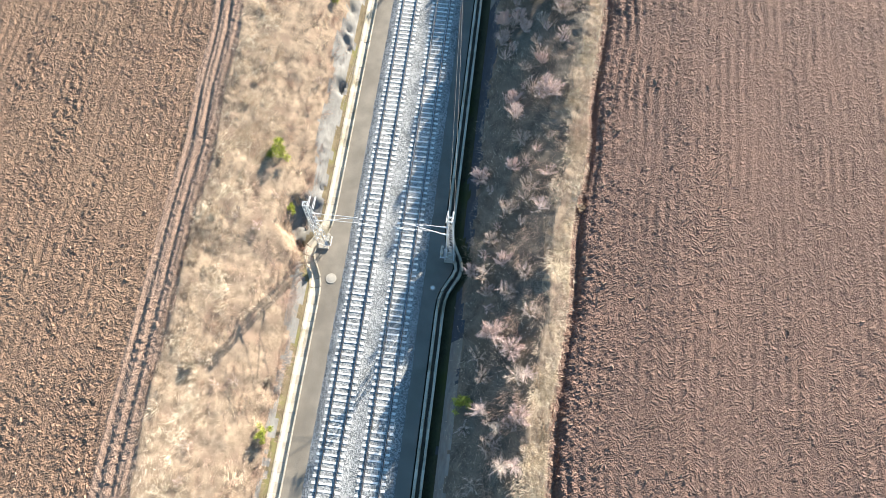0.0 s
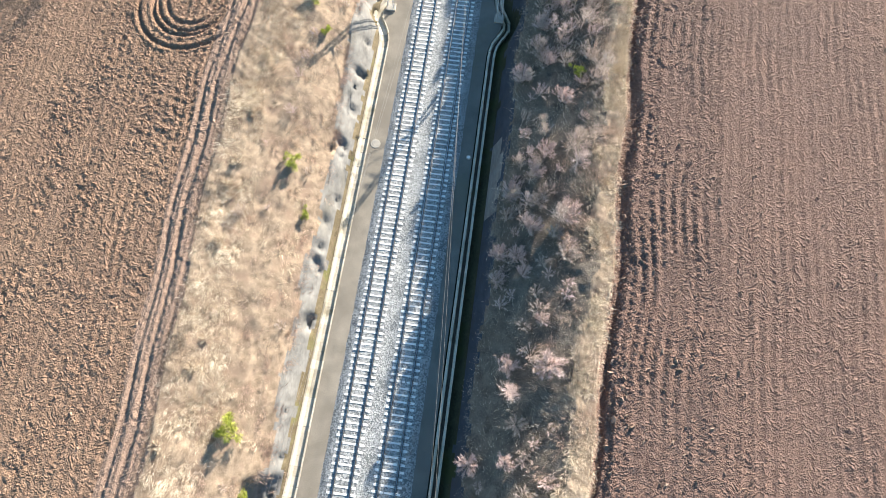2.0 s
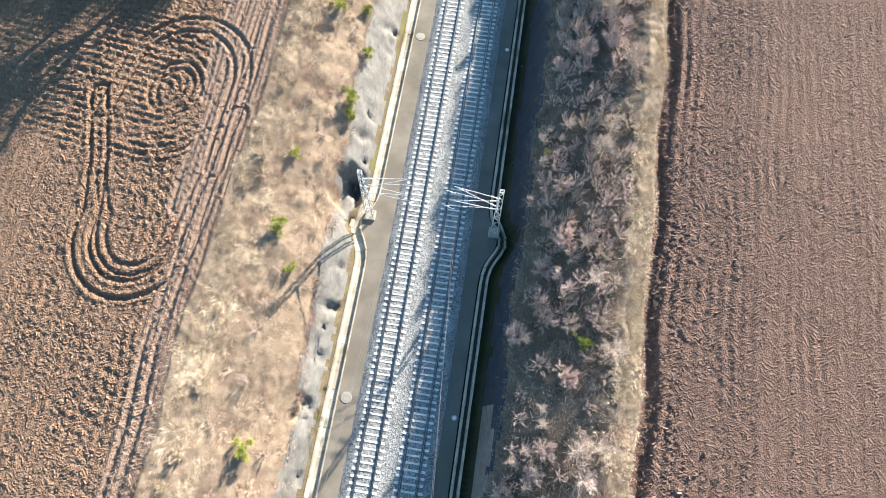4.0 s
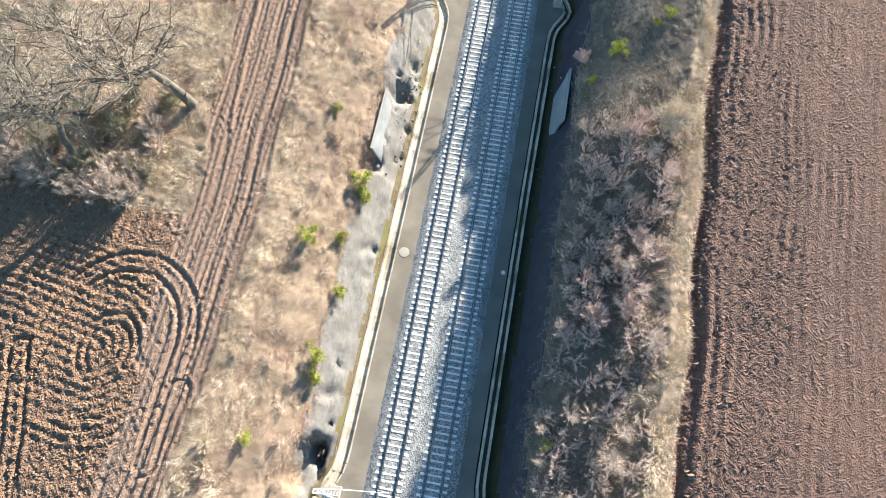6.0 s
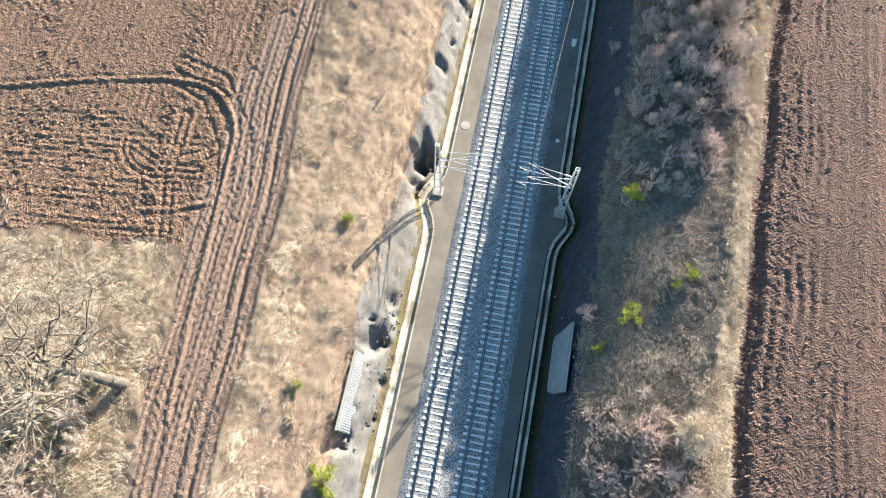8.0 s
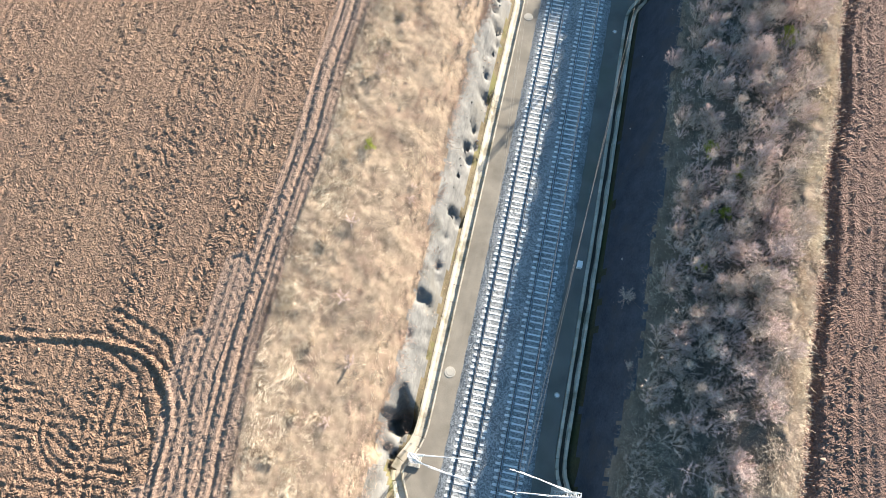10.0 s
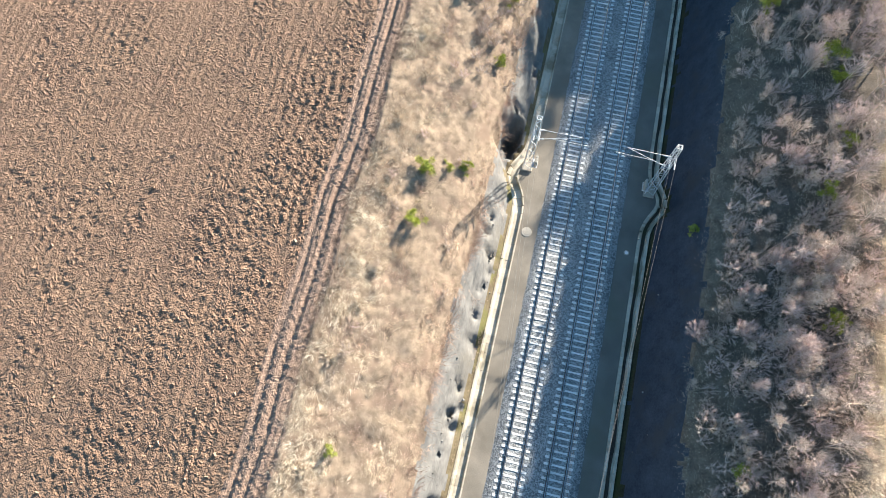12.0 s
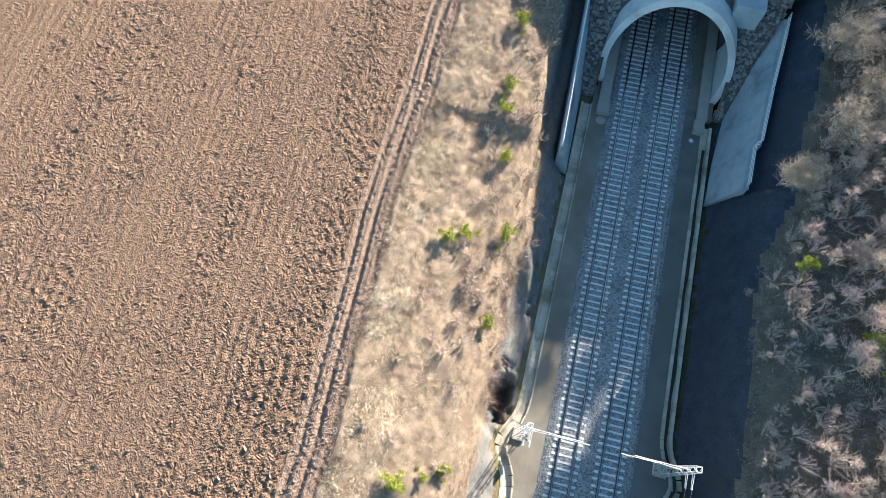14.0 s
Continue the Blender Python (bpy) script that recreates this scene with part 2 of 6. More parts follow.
BROWN_GRASS = surface("brown_weeds", (0.28, 0.19, 0.15), (0.66, 0.50, 0.40), 0.5, 1.8, 0.9, 0.0, random_by="island", amount=0.2, third=(0.46, 0.315, 0.26))
GREY_GRASS = surface("grey_weeds", (0.28, 0.245, 0.20), (0.72, 0.64, 0.53), 0.3, 1.5, 0.9, 0.0, random_by="island", amount=0.5, third=(0.40, 0.33, 0.265))
PINK_TWIG = surface("pinkish_twigs", (0.43, 0.33, 0.302), (0.74, 0.61, 0.57), 0.6, 3.0, 0.9, 0.0, random_by="island", amount=0.4)
GREY_TWIG = surface("grey_twigs", (0.36, 0.288, 0.248), (0.67, 0.565, 0.495), 0.6, 3.0, 0.9, 0.0, random_by="island", amount=0.4)
PALE_TWIG = surface("pale_twigs", (0.46, 0.375, 0.28), (0.74, 0.64, 0.51), 0.6, 3.0, 0.9, 0.0, random_by="island", amount=0.3)
GREEN_LEAF = surface("green_shoots", (0.19, 0.22, 0.03), (0.46, 0.50, 0.10), 1.5, 4.0, 0.8, 0.0, random_by="island", amount=0.5)
BARK = surface("tree_bark", (0.075, 0.066, 0.056), (0.19, 0.17, 0.147), 1.5, 8.0, 0.95, 0.5, 0.03)
TREE_TWIG = surface("tree_twigs", (0.28, 0.235, 0.185), (0.58, 0.50, 0.41), 0.4, 2.0, 0.9, 0.0, random_by="island", amount=0.45)
OLIVE_TWIG = surface("olive_twigs", (0.20, 0.185, 0.115), (0.48, 0.44, 0.31), 0.4, 2.0, 0.9, 0.0, random_by="island", amount=0.45)


# ---- mesh helpers ----
def mesh_of(name, verts, faces, materials, index=None, smooth=False):
    """A mesh from arrays of points and of triangles or quads."""
    verts, faces = np.asarray(verts, np.float32), np.asarray(faces, np.int32)
    me = bpy.data.meshes.new(name)
    me.vertices.add(len(verts))
    me.vertices.foreach_set("co", verts.ravel())
    k = faces.shape[1]
    me.loops.add(faces.size)
    me.loops.foreach_set("vertex_index", faces.ravel())
    me.polygons.add(len(faces))
    me.polygons.foreach_set("loop_start", np.arange(0, faces.size, k, dtype=np.int32))
    me.polygons.foreach_set("use_smooth", np.broadcast_to(np.asarray(smooth, bool), (len(faces),)).copy())
    for m in materials:
        me.materials.append(m)
    if index is not None:
        me.polygons.foreach_set("material_index", np.asarray(index, np.int32))
    me.update(calc_edges=True)
    me.validate()
    return me


def part(name, bm, material, parent, label="", smooth=False):
    me = bpy.data.meshes.new(name)
    bmesh.ops.recalc_face_normals(bm, faces=bm.faces)
    for f in bm.faces:
        f.smooth = smooth
    bm.to_mesh(me)
    bm.free()
    me.materials.append(material)
    ob = new(name, me)
    ob.parent = parent
    return tagged(ob, label)


def mesh_part(name, me, parent, label="", kind=""):
    ob = new(name, me)
    ob.parent = parent
    return tagged(ob, label, kind=kind)


def add_box(bm, x0, y0, z0, x1, y1, z1, bevel=0.0):
    vs = [bm.verts.new((x, y, z)) for z in (z0, z1) for x, y in ((x0, y0), (x1, y0), (x1, y1), (x0, y1))]
    fs = [bm.faces.new([vs[i] for i in q]) for q in ((3, 2, 1, 0), (4, 5, 6, 7), (0, 1, 5, 4), (1, 2, 6, 5), (2, 3, 7, 6), (3, 0, 4, 7))]
    if bevel:
        bmesh.ops.bevel(bm, geom=list({e for f in fs for e in f.edges}), offset=bevel, segments=1, affect="EDGES")


def add_bar(bm, a, b, w, h=None, sides=4):
    """A bar between two points: a square or many-sided tube of width w."""
    a, b = Vector(a), Vector(b)
    d = (b - a).normalized()
    u = d.cross(Vector((0, 0, 1)))
    if u.length < 1e-3:
        u = Vector((1, 0, 0))
    u.normalize()
    v = d.cross(u)
    h = h or w
    ring = []
    for p in (a, b):
        ring.append([bm.verts.new(p + u * (math.cos(t) * w * 0.5 * (1.414 if sides == 4 else 1)) + v * (math.sin(t) * h * 0.5 * (1.414 if sides == 4 else 1)))
                     for t in (math.tau * (i + 0.5) / sides for i in range(sides))])
    for i in range(sides):
        j = (i + 1) % sides
        bm.faces.new((ring[0][i], ring[0][j], ring[1][j], ring[1][i]))
    bm.faces.new(ring[0][::-1])
    bm.faces.new(ring[1])


def add_disc(bm, x, y, z0, z1, r, n=28, rim=0.0):
    rings = [[bm.verts.new((x + rr * math.cos(math.tau * i / n), y + rr * math.sin(math.tau * i / n), z)) for i in range(n)] for rr, z in ((r, z0), (r, z1 - rim * 0.4), (r - rim, z1))]
    for a, b in zip(rings, rings[1:]):
        for i in range(n):
            j = (i + 1) % n
            bm.faces.new((a[i], a[j], b[j], b[i]))
    bm.faces.new(rings[-1])


def spikes(p0, p1, r):
    """Thin three-sided spikes from p0 to a point at p1: points and triangles."""
    p0, p1 = np.asarray(p0, float), np.asarray(p1, float)
    n = len(p0)
    d = p1 - p0
    d /= np.linalg.norm(d, axis=1, keepdims=True) + 1e-9
    ref = np.where(np.abs(d[:, 2:3]) > 0.9, np.array([[1.0, 0, 0]]), np.array([[0, 0, 1.0]]))
    u = np.cross(d, ref)
    u /= np.linalg.norm(u, axis=1, keepdims=True) + 1e-9
    v = np.cross(d, u)
    r = np.broadcast_to(np.asarray(r, float), (n,))[:, None]
    ring = [p0 + r * (math.cos(a) * u + math.sin(a) * v) for a in (0, math.tau / 3, 2 * math.tau / 3)]
    verts = np.stack([*ring, p1], 1).reshape(-1, 3)
    base = (np.arange(n) * 4)[:, None]
    faces = np.concatenate([base + f for f in ([0, 1, 3], [1, 2, 3], [2, 0, 3])], 1).reshape(-1, 3)
    return verts, faces


def slivers(p0, p1, r, seed=1):
    """The finest twigs and shoots: one narrow tapering face each, turned at random about its length."""
    p0, p1 = np.asarray(p0, float), np.asarray(p1, float)
    n = len(p0)
    d = p1 - p0
    d /= np.linalg.norm(d, axis=1, keepdims=True) + 1e-9
    u = np.cross(d, np.random.default_rng(seed).normal(0, 1, (n, 3)))
    u /= np.linalg.norm(u, axis=1, keepdims=True) + 1e-9
    u *= np.broadcast_to(np.asarray(r, float), (n,))[:, None]
    return np.stack([p0 - u, p0 + u, p1], 1).reshape(-1, 3), np.arange(n * 3).reshape(n, 3)


def tubes(p0, p1, r0, r1, n=5):
    p0, p1 = np.asarray(p0, float), np.asarray(p1, float)
    d = p1 - p0
    d /= np.linalg.norm(d, axis=1, keepdims=True) + 1e-9
    ref = np.where(np.abs(d[:, 2:3]) > 0.9, np.array([[1.0, 0, 0]]), np.array([[0, 0, 1.0]]))
    u = np.cross(d, ref)
    u /= np.linalg.norm(u, axis=1, keepdims=True) + 1e-9
    v = np.cross(d, u)
    r0, r1 = np.asarray(r0, float)[:, None], np.asarray(r1, float)[:, None]
    rows = [p + r * (math.cos(a) * u + math.sin(a) * v) for p, r in ((p0, r0), (p1, r1)) for a in (math.tau * i / n for i in range(n))]
    verts = np.stack(rows, 1).reshape(-1, 3)
    base = (np.arange(len(p0)) * 2 * n)[:, None]
    faces = np.concatenate([base + [i, (i + 1) % n, n + (i + 1) % n, n + i] for i in range(n)], 1).reshape(-1, 4)
    return verts, faces


def value_noise(x, y, size, seed):
    """Smooth noise from -1 to 1 with lumps of about that size in metres."""
    rng = np.random.default_rng(seed)
    table = rng.uniform(-1, 1, (256, 256))
    c, k = math.cos(0.61 * seed + 0.4), math.sin(0.61 * seed + 0.4)
    u, v = (x * c - y * k) / size + 511.3, (x * k + y * c) / size + 733.7
    i, j = np.floor(u).astype(int), np.floor(v).astype(int)
    fu, fv = u - i, v - j
    fu, fv = fu * fu * (3 - 2 * fu), fv * fv * (3 - 2 * fv)
    a, b = table[i % 256, j % 256], table[(i + 1) % 256, j % 256]
    c, d = table[i % 256, (j + 1) % 256], table[(i + 1) % 256, (j + 1) % 256]
    return (a * (1 - fu) + b * fu) * (1 - fv) + (c * (1 - fu) + d * fu) * fv


# ---- plan of the cutting (x across, y along the line, rails at z = 0) ----
MASTS = (10.2, 66.7, 123.4, 180.8)
PORTAL_Y, PORTAL_X = 219.3, 0.6


def along(y, table):
    ys, vs = zip(*table)
    return np.interp(y, ys, vs)


def left_edge(y):
    return along(y, ((-30, 15.8), (0, 16.3), (29, 17.4), (50, 18.8), (70, 17.6), (94, 17.5), (112, 18.7), (132, 20.2), (160, 20.1), (195, 21.0), (230, 20.6))) + 0.35 * np.sin(y * 0.31) * np.sin(y * 0.117)


def right_edge(y):
    return along(y, ((-30, 15.2), (-9, 16.3), (19, 18.1), (34, 19.1), (75, 20.3), (111, 21.0), (121, 21.7), (148, 23.2), (175, 25.0), (230, 27.0))) - 0.5 + 0.2 * np.sin(y * 0.4)


def left_walltop(y):
    return along(y, ((-30, 7.9), (1, 7.9), (13, 8.6), (45, 8.8), (75, 9.8), (110, 10.2), (134, 9.5), (154, 10.1), (177, 9.7), (194, 9.6), (204, 9.4), (212, 10.8), (230, 11.8))) + 0.25 * np.sin(y * 0.45) * np.sin(y * 0.21 + 1)


def right_walltop(y):
    return along(y, ((-30, 8.3), (20, 8.2), (60, 8.9), (100, 9.1), (130, 9.5), (142, 10.3), (185, 10.2), (204, 10.4), (214, 11.2), (230, 12.0))) + 0.2 * np.sin(y * 0.37 + 2)


def left_rim(y):
    return along(y, ((-30, 6.0), (20, 6.3), (80, 7.1), (120, 7.6), (150, 8.8), (180, 8.9), (220, 8.6)))


def right_rim(y):
    return along(y, ((-30, 6.4), (20, 6.8), (50, 7.0), (90, 8.0), (120, 9.3), (170, 10.0), (220, 10.4)))


def right_field(y):
    return along(y, ((-30, 7.2), (40, 7.9), (58, 7.95), (89, 8.9), (106, 9.8), (123, 10.4), (170, 11.0), (220, 11.5)))


def detour(y):
    """How far the drain swings outward behind a mast's foundation."""
    return sum(1.3 * np.exp(-(((y - (m - 1.0)) / 2.1) ** 2)) for m in MASTS)


def inset(y):
    """How much nearer to the track the shaded drain runs along the first part of the line."""
    return np.interp(y, (98.0, 150.0), (0.47, 0.0))


def niche(y):
    """The recess cut into the rock behind each mast on the sunny side."""
    return sum(2.2 / (1 + np.exp(-np.clip((y - (m - 0.2)) * 3.0, -40, 40))) / (1 + np.exp(np.clip((y - (m + 3.9)) * 5.0, -40, 40))) for m in MASTS)


def cross_section(y, side):
    """Breakpoints of the ground at one place along the line: distance from the axis and height."""
    o = float(detour(y))
    if side < 0:
        top, rim, edge, n = float(left_walltop(y)), float(left_rim(y)), float(left_edge(y)), float(niche(y))
    else:
        top, rim, edge, n = float(right_walltop(y)), float(right_rim(y)), float(right_edge(y)), 0.0
    foot = 7.25 + 0.9 * o
    top = max(top, foot + 0.6)
    ztop = -0.35 + (max(top, 7.9) - 7.3) * 1.55 if side < 0 else min(-0.35 + (top - 7.2) * 2.6, 6.4)
    mid = top + (2.6 if side < 0 else 3.0)
    zmid = ztop + (rim - ztop) * (0.42 if side < 0 else 0.56)
    high = edge - (2.4 if side < 0 else 1.6)
    zhigh = zmid + (rim - zmid) * (high - mid) / (edge - mid) if side < 0 else rim + 0.45
    wing = 1 / (1 + math.exp(-max(-30.0, min(30.0, (y - 207.0) * 4))))
    xs = [0, 6.55 + o, 6.9 + o, foot, top, mid, high, edge]
    if side > 0:
        xs[1], xs[2] = 6.35 + o - float(inset(y)), 6.75 + o
    zs = [-0.95, -0.95, -0.52 if side < 0 else -0.95, -0.38, ztop, zmid, zhigh, rim]
    if n > 0.05:
        cut = [foot + 0.9 * n, foot + 0.9 * n + 0.9]
        zc = float(np.interp(cut[1], xs, zs))
        rest = [(a, b) for a, b in zip(xs[4:], zs[4:]) if a > cut[1] + 0.05]
        xs, zs = xs[:4] + cut + [a for a, _ in rest], zs[:4] + [-0.36, zc] + [b for _, b in rest]
    if wing > 0.02:
        wx = [0, 7.6, 8.1, 9.3, 10.4, 13.2, edge - 2.4, edge] if side > 0 else [0, 7.4, 8.0, 9.0, 10.0, 11.6, edge - 2.4, edge]
        wz = [-0.95, -0.95, -0.6, 2.9, 3.6, 7.6, rim - 0.1, rim] if side > 0 else [-0.95, -0.95, -0.6, 2.2, 2.6, 6.4, rim - 0.5, rim]
        xs = [a + (b - a) * wing for a, b in zip(xs, wx)]
        zs = [a + (b - a) * wing for a, b in zip(zs, wz)]
    if side < 0:
        xs += [edge + 32, edge + 60, 3000]
        zs += [rim - 2.2, rim - 3.0, rim - 3.0]
    else:
        zf = float(right_field(y))
        xs += [edge + 0.2, edge + 0.8, edge + 1.5, edge + 9, edge + 40, 3000]
        zs += [rim - 0.48, rim - 0.50, rim + 0.06, zf, zf + 0.4, zf + 0.4]
    return xs, zs


def ground_height(x, y):
    """The bare ground without its fine relief, for placing things."""
    if y > 229:
        return max(np.interp(abs(x), *cross_section(y, -1 if x < 0 else 1)), min(10.0 + (y - 229.5) * 0.8, 16.0) if abs(x) < 25 else -9)
    return float(np.interp(abs(x), *cross_section(y, -1 if x < 0 else 1)))


# wheel ruts in the sunny field: centre lines of passes
def arc(cx, cy, rx, ry, a0, a1, n=24):
    return [(cx + rx * math.cos(radians(a0 + (a1 - a0) * i / n)), cy + ry * math.sin(radians(a0 + (a1 - a0) * i / n))) for i in range(n + 1)]


def beside_edge(d, y0, y1, n=40):
    return [(-float(left_edge(y)) - d, y) for y in (y0 + (y1 - y0) * i / n for i in range(n + 1))]


PASSES = [  # centre line, depth, half gauge
    ([(-34, 73), (-31.5, 66)] + arc(-25.4, 59.2, 5.0, 5.6, 165, 350) + [(-19.9, 64), (-19.4, 72)], 0.185, 0.8),
    ([(-30.5, 64), (-29.3, 61)] + arc(-25.2, 60.0, 3.6, 4.6, 175, 350) + [(-20.9, 65), (-20.6, 70)], 0.15, 0.45),
    ([(-21, 69.2), (-27, 69.6), (-34, 68.2)], 0.05, 0.8),
    ([(-20.2, 66), (-20.3, 73)] + arc(-26.2, 75.5, 6.0, 6.4, 0, 175) + [(-33, 71)], 0.18, 0.8),
    (arc(-26.5, 74.2, 2.2, 2.6, -20, 230), 0.15, 0.4),
    ([(-30, 79), (-24.5, 76), (-21, 73)], 0.05, 0.8),
    ([(-62, 121.5), (-50, 123.4), (-42, 125.2), (-34, 126.6)] + arc(-31.5, 120.2, 6.4, 6.4, 80, 0) + [(-24.3, 112), (-23.6, 104), (-22.6, 96)], -0.15, 0.0),
    ([(-33, 128.4), (-28.5, 127.0), (-24.6, 122), (-22.4, 114)], 0.075, 0.8),
    ([(-33, 126.8), (-29.0, 125.2), (-25.8, 120.5), (-24.0, 113)], 0.075, 0.6),
    (arc(-30.5, 122.3, 4.6, 4.2, 40, -95), 0.08, 0.6),
    (arc(-31.5, 119.5, 3.8, 3.0, 150, 330), 0.08, 0.3),
    ([(-34.5, 119), (-31, 117.3), (-27.5, 117.6)], 0.09, 0.3),
    ([(-32, 112.8), (-28.5, 113.4), (-25.5, 114.6)], -0.1, 0.0),
    ([(-30.6, 123), (-30.2, 117), (-28.5, 111)], 0.1, 0.4),
]
TRACK_PASSES = [
    (beside_edge(0.4, -30, 235), 0.08, 0.0), (beside_edge(1.55, -30, 235), 0.15, 0.0), (beside_edge(2.65, -30, 235), 0.125, 0.0), (beside_edge(3.9, 62, 135), 0.085, 0.8), (beside_edge(5.4, 74, 128), 0.08, 0.8), (beside_edge(6.8, 86, 116), 0.07, 0.5),
]


def rut_fields(x, y):
    """Depth of wheel ruts and how far the soil is packed, over a field of points."""
    deep, packed = np.zeros_like(x), np.zeros_like(x)
    for number, (line, depth, gauge) in enumerate(PASSES + TRACK_PASSES):
        best = np.full(x.shape, 9.0)
        for (ax, ay), (bx, by) in zip(line, line[1:]):
            near = (x > min(ax, bx) - 2.2) & (x < max(ax, bx) + 2.2) & (y > min(ay, by) - 2.2) & (y < max(ay, by) + 2.2)
            if not near.any():
                continue
            px, py = x[near] - ax, y[near] - ay
            dx, dy = bx - ax, by - ay
            t = np.clip((px * dx + py * dy) / (dx * dx + dy * dy), 0, 1)
            best[near] = np.minimum(best[near], np.hypot(px - t * dx, py - t * dy))
        wheel = np.abs(best - gauge)
        depth *= 1.0 if number < len(PASSES) else 1.0
        rut = depth * (np.exp(-((wheel / 0.21) ** 2)) - 0.5 * np.exp(-(((wheel - 0.42) / 0.2) ** 2))) * (0.9 + 0.35 * value_noise(x, y, 1.6, 81))
        deep = np.where(np.abs(rut) > np.abs(deep), rut, deep)
        packed = np.maximum(packed, np.exp(-((best / (gauge + 0.6)) ** 4)) * (0.44 if number < len(PASSES) else 1.0))
    return deep, packed


def island(x, y):
    """The rough patch with trees inside the sunny field (above 0)."""
    return np.minimum(np.minimum(-23.6 - 0.12 * (y - 88) - x, y - (86.5 - 0.12 * (x + 24))), 110.2 + 0.05 * (x + 26) - y) + 0.5 * np.sin(x * 0.7) * np.sin(y * 0.5) - np.clip(-58 - x, 0, 99)


PITS = ((-8.6, 183.8, 0.85, 3.8), (-8.3, 126.6, 0.85, 3.8), (-7.9, 28.0, 0.4, 0.9), (-8.6, 69.6, 0.55, 2.2), (-9.0, 106.3, 0.75, 2.4), (-10.0, 97.2, 0.8, 2.2), (-8.3, 110.6, 0.45, 1.0), (-7.9, 153.2, 0.45, 1.0), (-7.7, 161.1, 0.4, 0.9), (-8.4, 141.0, 0.35, 0.8), (-8.6, 137.0, 0.35, 0.8), (-8.2, 47.0, 0.35, 0.8), (-8.3, 34.0, 0.4, 0.9), (-7.8, 146.5, 0.35, 0.7), (-9.4, 133.5, 0.4, 0.9), (-9.3, 137.5, 0.4, 0.8), (-8.1, 60.5, 0.3, 0.6))


# ---- ground: one sheet to the horizon ----
def spaced(stops):
    out = []
    for (a, b, step) in stops:
        out += list(np.arange(a, b - 1e-6, (b - a) / max(1, round((b - a) / step))))
    return np.array(out + [stops[-1][1]])


FINE = (  # stretches of field with a finer mesh: x from, to, y from, to, spacing across and along
    (-36.0, -15.6, -26.0, 236.0, 0.16, 0.17), (-60.0, -36.0, -26.0, 236.0, 0.27, 0.27),
    (14.6, 28.0, -26.0, 176.0, 0.15, 0.16), (28.0, 46.0, -26.0, 150.0, 0.24, 0.24), (46.0, 58.0, -26.0, 84.0, 0.27, 0.27),
)


